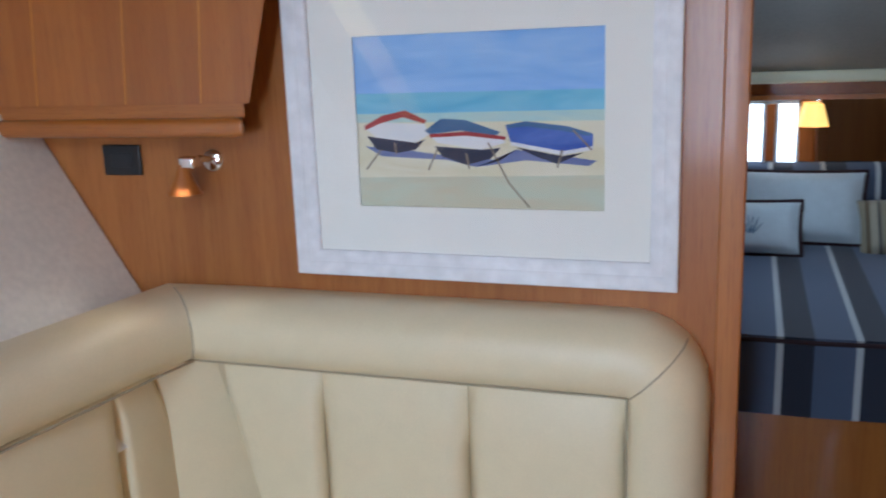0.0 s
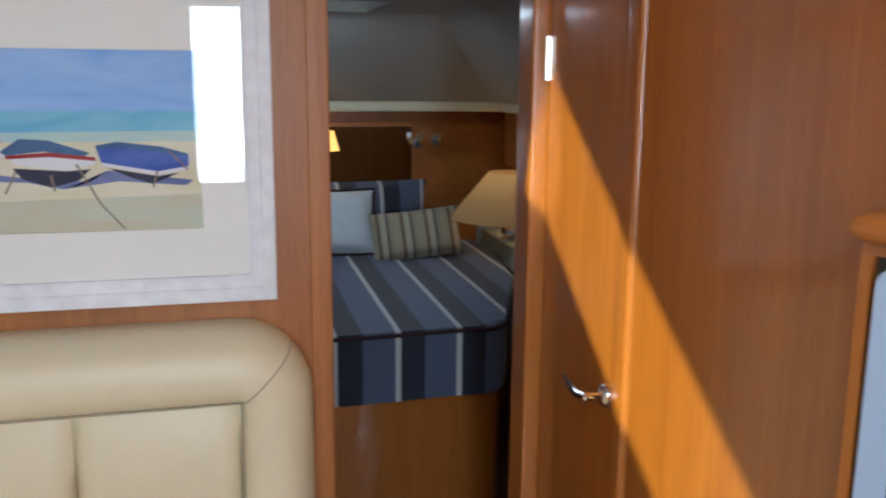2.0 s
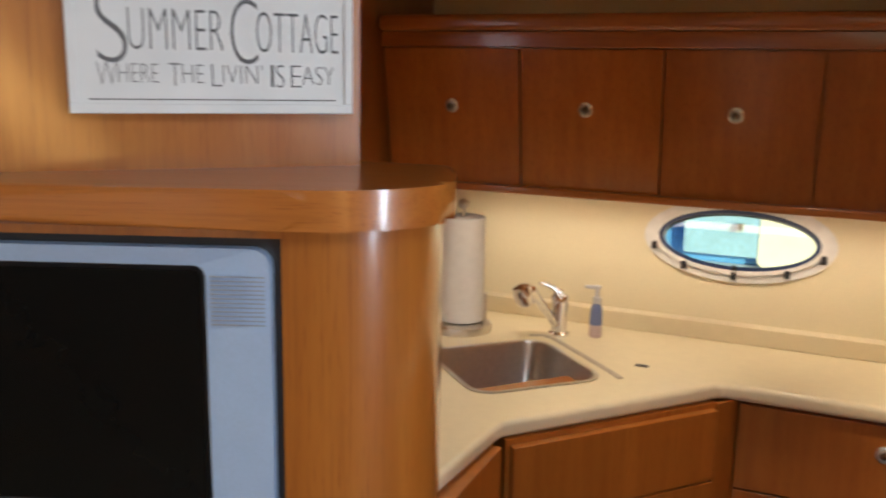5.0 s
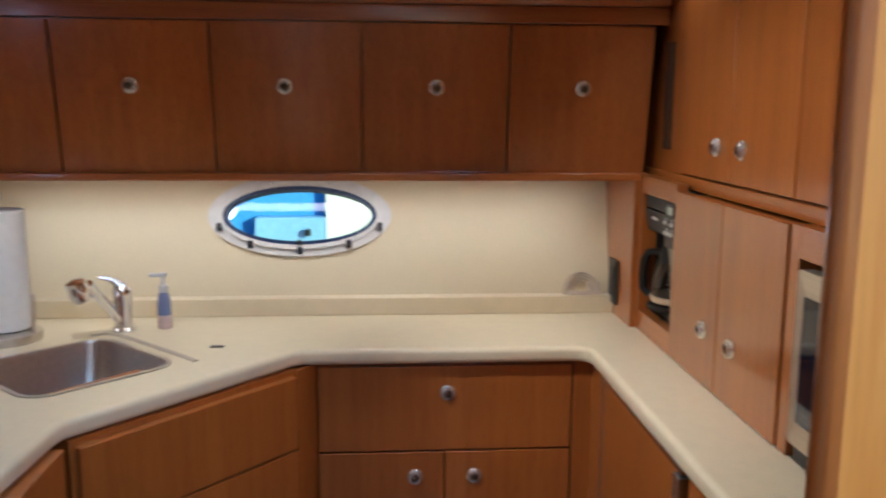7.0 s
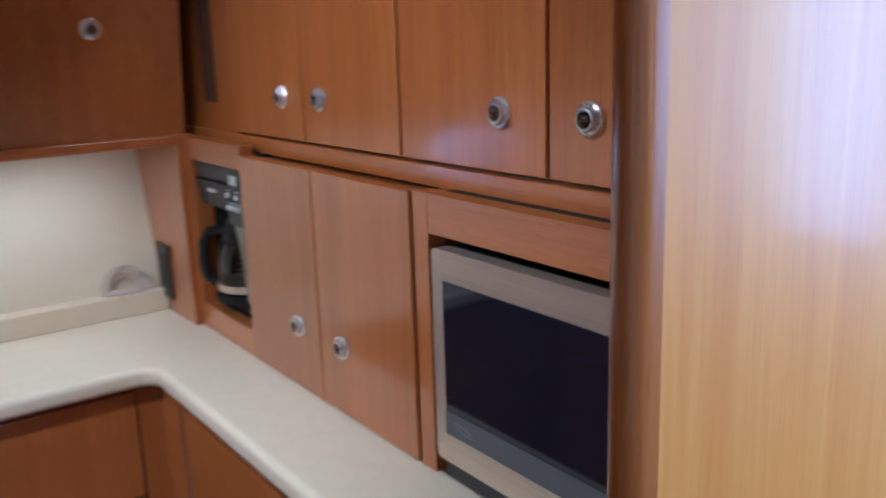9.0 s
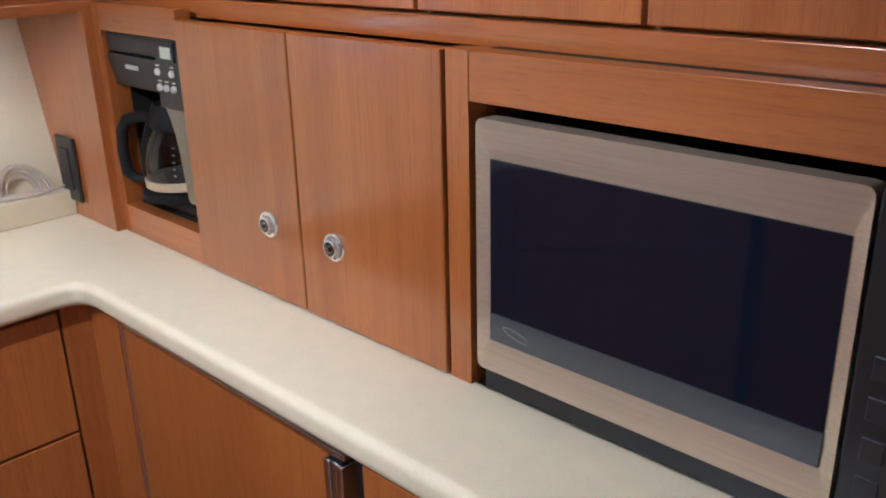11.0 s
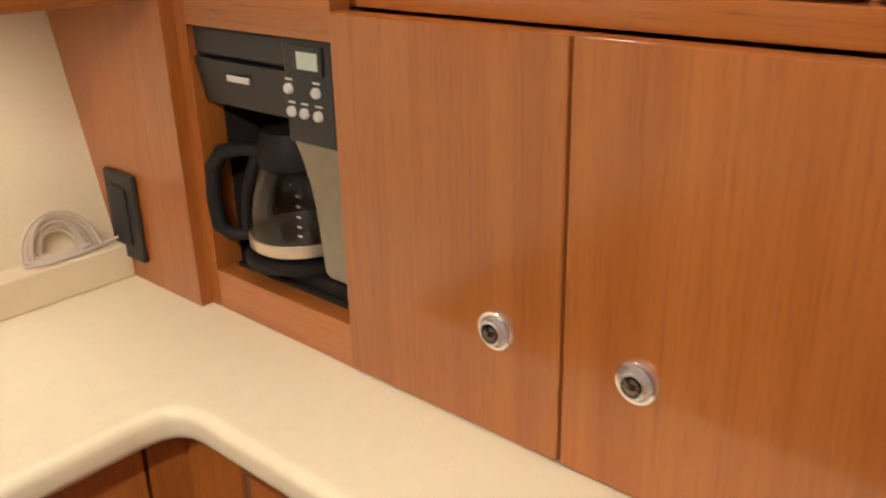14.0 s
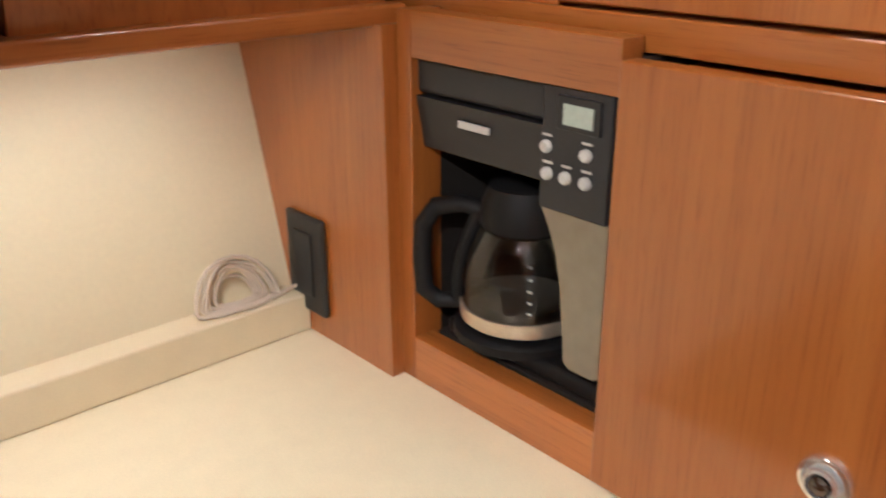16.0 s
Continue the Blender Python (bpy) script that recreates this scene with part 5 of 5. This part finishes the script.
for y, z in ((-0.197, 1.205), (-0.239, 1.205), (-0.199, 1.182), (-0.219, 1.182), (-0.240, 1.182)):
    part("button", lathe(B(), [(0.0055, 0), (0.0055, 0.003), (0.004, 0.005), (0, 0.005)], at(0.006, y, z, FACE_X), 14), BTN, pad)
    bm = B()
    box(bm, (0.0053, y - 0.005, z + 0.0085), (0.0062, y + 0.005, z + 0.0105))
    part("caption_bar", bm, BTN, pad)
bm = B()
box(bm, (0.0085, -0.125, 1.199), (0.0115, -0.085, 1.206), 0.001)
part("badge", bm, BTN, head, "pale unlettered badge")
ccx, ccy = 0.068, -0.118
MC = pose(ccx, ccy, 0.004)
car = part("carafe", lathe(B(), [(0.050, 0.994), (0.057, 0.998), (0.0615, 1.022), (0.0605, 1.046), (0.055, 1.070), (0.045, 1.091), (0.036, 1.104), (0.035, 1.112)], MC, 36), CARAFE, cm, "clear glass carafe")
part("carafe_lid", lathe(B(), [(0.0400, 1.092), (0.0440, 1.098), (0.0420, 1.120), (0.036, 1.136), (0.016, 1.141), (0, 1.141)], MC, 24), MATT_BLACK, car, "black collar and lid")
part("carafe_band", lathe(B(), [(0.0600, 0.998), (0.0625, 1.000), (0.0632, 1.012), (0.0622, 1.014)], MC, 36), STEEL_FRONT, car, "pale steel band")
part("hot_plate", lathe(B(), [(0.062, 0.983), (0.069, 0.985), (0.069, 0.994), (0.064, 0.998), (0.0, 0.998)], pose(ccx, ccy, 0), 36), MATT_BLACK, cm, "black round hot plate")
bm = B()
tube(bm, [(ccx - 0.024, ccy + 0.028, 1.112), (ccx - 0.036, ccy + 0.052, 1.116), (ccx - 0.050, ccy + 0.074, 1.110), (ccx - 0.057, ccy + 0.085, 1.090), (ccx - 0.059, ccy + 0.086, 1.052), (ccx - 0.058, ccy + 0.083, 1.020), (ccx - 0.050, ccy + 0.070, 1.009), (ccx - 0.036, ccy + 0.051, 1.010)], [0.008, 0.009, 0.010, 0.010, 0.010, 0.010, 0.009, 0.008], 10)
tube(bm, [(ccx - 0.028, ccy + 0.035, 1.110), (ccx - 0.033, ccy + 0.042, 1.088), (ccx - 0.038, ccy + 0.049, 1.060), (ccx - 0.040, ccy + 0.052, 1.032), (ccx - 0.039, ccy + 0.052, 1.010)], [0.007, 0.007, 0.007, 0.007, 0.007], 8)
part("carafe_handle", bm, MATT_BLACK, car, "black looped carafe handle")
for k in range(5):
    bm = B()
    mr, mz = 0.0622 - 0.0006 * k * k, 1.030 + 0.011 * k
    mx, my = ccx - 0.652 * mr, ccy - 0.758 * mr
    box(bm, (mx - 0.001, my - 0.003, mz), (mx + 0.001, my + 0.003, mz + 0.002))
    part("level_mark", bm, BTN, car)
bm = B()
prism(bm, [(-0.258, 1.004), (-0.250, 0.998), (-0.222, 0.998), (-0.215, 1.004), (-0.213, 1.040), (-0.212, 1.075), (-0.205, 1.105), (-0.193, 1.128), (-0.178, 1.150), (-0.258, 1.152)], 0.018, 0.050, 0.003)
for v in bm.verts:
    v.co = Vector((v.co.z, v.co.x, v.co.y))
part("side_panel", bm, DULL_STEEL, cm, "tapered brushed steel side panel")
bm = B()
rnd = random.Random(4)
coil = []
for k in range(7):
    ra, rb, dx, tw = 0.053 - 0.005 * k + rnd.uniform(-0.003, 0.003), 0.058 - 0.005 * k + rnd.uniform(-0.004, 0.003), rnd.uniform(-0.005, 0.006), rnd.uniform(-0.5, 0.5)
    for a in [radians(18 * j - 40) for j in range(20)]:
        h = math.sin(a)
        z = 0.9615 + 0.0006 * k + (rb * h if h > 0 else 0.0)
        coil.append((-0.095 + dx + ra * math.cos(a), 0.170 + 0.0022 * k + 0.30 * (z - 0.961) * (1 if h > 0 else 0) - (0.012 * -h if h < 0 else 0) + 0.002 * math.sin(a + tw * 4), z))
tube(bm, [(-0.016, 0.166, 0.966), (-0.03, 0.168, 0.963)] + coil, 0.0024, 6)
CORD = plain("cream_flex", (0.66, 0.57, 0.45), 0.5)
solid("coiled_cord", bm, CORD, "coiled cream flex resting on the upstand", "cable")

# ---- forward cabin ----
bed = thing("bed", (-4.3, -1.781, 0), "island berth with a navy and slate striped cover", "bed")
ring = [(-5.2, -3.0), (-3.55, -3.0)] + [(-3.49, -2.8), (-3.47, -2.4), (-3.47, -1.9), (-3.49, -1.60)] + arc(-3.61, -1.50, 0.125, 0, 65, 5) + [(-4.2, -1.13), (-4.7, -1.08), (-5.2, -1.08)]
bm = B()
prism(bm, ring, 0.56, 0.80, 0.03, None, 3, True)
part("bedcover", bm, BEDSTRIPE, bed, "striped woven bedcover")
bm = B()
tube(bm, [(x + (0.012 if x > -5 else 0), y, 0.790) for x, y in ring[1:-1]], 0.007, 8)
part("piping", bm, DARK_CORD, bed, "dark piping")
bm = B()
prism(bm, [(x - 0.06, y * 0.985 - 0.02) for x, y in ring], 0.0, 0.56)
part("bed_base", bm, CHERRY, bed, "cherry berth front")


def pillow(name, m, w, h, d, mat, label, cord=None):
    """A stuffed pillow: w by h, upright, pinched at its corners."""
    p = thing(name, m, label, "pillow")
    for side in (1,):
        bm = B()
        n = 12
        g = {}
        for s in (-1, 1):
            for i in range(n + 1):
                for j in range(n + 1):
                    u, v = i / n * 2 - 1, j / n * 2 - 1
                    k = max(0, (1 - u ** 4) * (1 - v ** 4)) ** 0.5
                    pin = 1 - 0.06 * (1 - abs(u)) * v * v - 0.06 * (1 - abs(v)) * u * u
                    key = (i, j, s) if 0 < i < n and 0 < j < n else (i, j, 0)
                    if key not in g:
                        g[key] = bm.verts.new((u * w / 2 * (1 - 0.05 * (1 - v * v)), s * d / 2 * k if key[2] else 0, h / 2 + v * h / 2 * (1 - 0.05 * (1 - u * u))))
        for s in (-1, 1):
            for i in range(n):
                for j in range(n):
                    c = [g.get((a, b, s)) or g[(a, b, 0)] for a, b in ((i, j), (i + 1, j), (i + 1, j + 1), (i, j + 1))]
                    bm.faces.new(c if s < 0 else c[::-1])
        part("cover", bm, mat, p, local=True)
        if cord:
            bm = B()
            rimk = [(i, 0) for i in range(n)] + [(n, j) for j in range(n)] + [(i, n) for i in range(n, 0, -1)] + [(0, j) for j in range(n, 0, -1)]
            tube(bm, [(a / n * 2 - 1, 0, b) for a, b in rimk] and [((a / n * 2 - 1) * w / 2 * (1 - 0.05 * (1 - (b / n * 2 - 1) ** 2)), 0, h / 2 + (b / n * 2 - 1) * h / 2 * (1 - 0.05 * (1 - (a / n * 2 - 1) ** 2))) for a, b in rimk], 0.010, 8, True)
            part("edging", bm, cord, p, "dark corded edge", local=True)
    return p


pillow("sham", pose(-4.90, -1.80, 0.80, -12, 0, 90), 0.90, 0.33, 0.14, SHAMSTRIPE, "navy striped pillow sham against the headboard")
pillow("white_pillow", pose(-4.74, -1.895, 0.80, -18, 0, 89), 0.52, 0.31, 0.14, WHITE_CLOTH, "white cotton pillow with dark piping", DARK_CORD)
pillow("tan_cushion", pose(-4.60, -1.46, 0.80, -28, -6, 84), 0.42, 0.24, 0.13, TANSTRIPE, "tan and brown striped cushion")
pillow("embroidered_cushion", pose(-4.50, -2.075, 0.80, -20, 0, 92), 0.38, 0.22, 0.11, WHITE_CLOTH, "small white cushion with a blue coral motif", DARK_CORD)
block("mattress_shelf", (-5.2, -1.07, 0.62), (-3.9, -0.62, 0.88), PALE_GREEN, "pale green padded ledge beside the berth", "ledge", 0.02)
bm = B()
box(bm, (-5.26, -3.3, 1.455), (-4.86, -0.62, 1.505), 0.012)
solid("cabin_shelf", bm, CREAM, "cream edged shelf round the cabin", "shelf")
bm = B()
box(bm, (-4.86, -1.02, 1.455), (-2.70, -0.62, 1.505), 0.012)
solid("cabin_shelf", bm, CREAM, "cream edged shelf round the cabin", "shelf")
bm = B()
box(bm, (-4.86, -0.98, 1.20), (-2.70, -0.62, 1.455))
solid("cabin_locker", bm, CHERRY_H, "dark cherry locker under the cabin shelf", "cabinet")
bm = B()
box(bm, (-5.26, -0.98, 0.88), (-3.6, -0.62, 0.905), 0.004)
solid("bedside_ledge", bm, CHERRY_H, "dark cherry bedside ledge", "shelf")
mir = thing("wall_mirror", (-5.0, -1.9, 1.1), "long mirror above the berth", "mirror")
bm = B()
box(bm, (-4.99, -2.5, 1.08), (-4.98, -1.42, 1.38))
part("mirror_plate", bm, MIRROR, mir)
bm = B()
box(bm, (-5.02, -2.52, 1.06), (-4.99, -1.40, 1.40))
part("backing", bm, CHERRY_H, mir)
bm = B()
box(bm, (-5.26, -3.3, 0.6), (-5.02, -0.62, 1.455))
solid("headboard", bm, CHERRY_H, "dark cherry headboard panel", "headboard")
bl = thing("bedside_lamp", (-4.60, -1.01, 0.905), "lit bedside lamp with a pale linen cone shade", "lamp")
bm = B()
lathe(bm, [(0.285, 0.0), (0.282, 0.0), (0.105, 0.21), (0.108, 0.21)], pose(-4.60, -1.03, 0.98), 32)
for f in [f for f in bm.faces if len(f.verts) > 4]:
    bm.faces.remove(f)
part("shade", bm, SHADE, bl, "pale linen cone shade")
part("stem", lathe(B(), [(0.06, 0.0), (0.06, 0.02), (0.012, 0.03), (0.012, 0.12), (0.0, 0.12)], pose(-4.60, -1.01, 0.905), 20), CHROME, bl)
rl2 = thing("reading_lamp", (-4.96, -1.38, 1.3), "small chrome swivel lamps on the headboard", "lamp")
bm = B()
tube(bm, [(-5.02, -1.40, 1.31), (-4.95, -1.40, 1.31)], 0.012)
lathe(bm, [(0.02, 0), (0.03, 0.03), (0.022, 0.06), (0, 0.065)], pose(-4.94, -1.40, 1.29, 0, 40, 0), 16)
part("swivel_head", bm, CHROME, rl2)
bm = B()
lathe(bm, [(0.02, 0), (0.03, 0.03), (0.022, 0.06), (0, 0.065)], pose(-4.94, -1.31, 1.30, 0, 40, 0), 16)
tube(bm, [(-5.02, -1.31, 1.32), (-4.95, -1.31, 1.32)], 0.012)
part("swivel_head", bm, CHROME, rl2)

# glowing panes on the mirror imitate a bright window's reflection
cw = thing("reflected_window", (-4.978, -1.95, 1.23), "glowing framed panes imitating a window reflected in the mirror", "window", kind=S)
DAY = glow("window_reflection_glow", (0.86, 0.93, 1.0), 2.6)
for y0, y1 in ((-2.200, -2.045), (-1.980, -1.907)):
    bm = B()
    box(bm, (-4.9795, y0, 1.105), (-4.977, y1, 1.365))
    part("reflected_pane", bm, DAY, cw, "glowing pane imitating a reflected window")
for lo2, hi2 in (((-4.98, -2.045, 1.09), (-4.962, -2.031, 1.378)), ((-4.98, -1.993, 1.09), (-4.962, -1.980, 1.378)), ((-4.98, -1.907, 1.09), (-4.962, -1.897, 1.378)), ((-4.98, -2.215, 1.365), (-4.962, -1.897, 1.378)), ((-4.98, -2.215, 1.092), (-4.962, -1.897, 1.105))):
    bm = B()
    box(bm, lo2, hi2, 0.002)
    part("reflected_bar", bm, WHITE_PAINT, cw)
# glowing cone imitates a lamp's reflection in the mirror
hl = thing("reflected_lamp", (-4.95, -1.75, 1.30), "small glowing cone imitating a lamp reflected in the mirror", "lamp")
YELLOW = glow("lamp_reflection_glow", (1.0, 0.62, 0.16), 0.9)
part("shade", lathe(B(), [(0.062, 0.0), (0.060, 0.0), (0.036, 0.09), (0.038, 0.09)], pose(-4.90, -1.845, 1.275), 24), YELLOW, hl, "glowing yellow cone imitating a reflected shade")
bm = B()
tube(bm, [(-4.98, -1.845, 1.29), (-4.90, -1.845, 1.29)], 0.006)
part("bracket", bm, CHROME, hl)
# coral motif on the small cushion
mo = [o for o in bpy.data.objects if o.name.startswith("embroidered_cushion")][0]
bm = B()
for a in (-60, -38, -16, 6, 28, 50):
    c, s = math.sin(radians(a)), math.cos(radians(a))
    tube(bm, [(0.0, -0.050, 0.075), (0.03 * c, -0.056, 0.075 + 0.04 * s), (0.055 * c, -0.053, 0.075 + 0.08 * s)], [0.004, 0.003, 0.002], 6)
tube(bm, [(0.0, -0.046, 0.055), (0.0, -0.052, 0.085)], 0.004, 6)
part("motif", bm, plain("blue_grey_thread", (0.10, 0.16, 0.24), 0.9), mo, "blue grey embroidered coral", local=True)
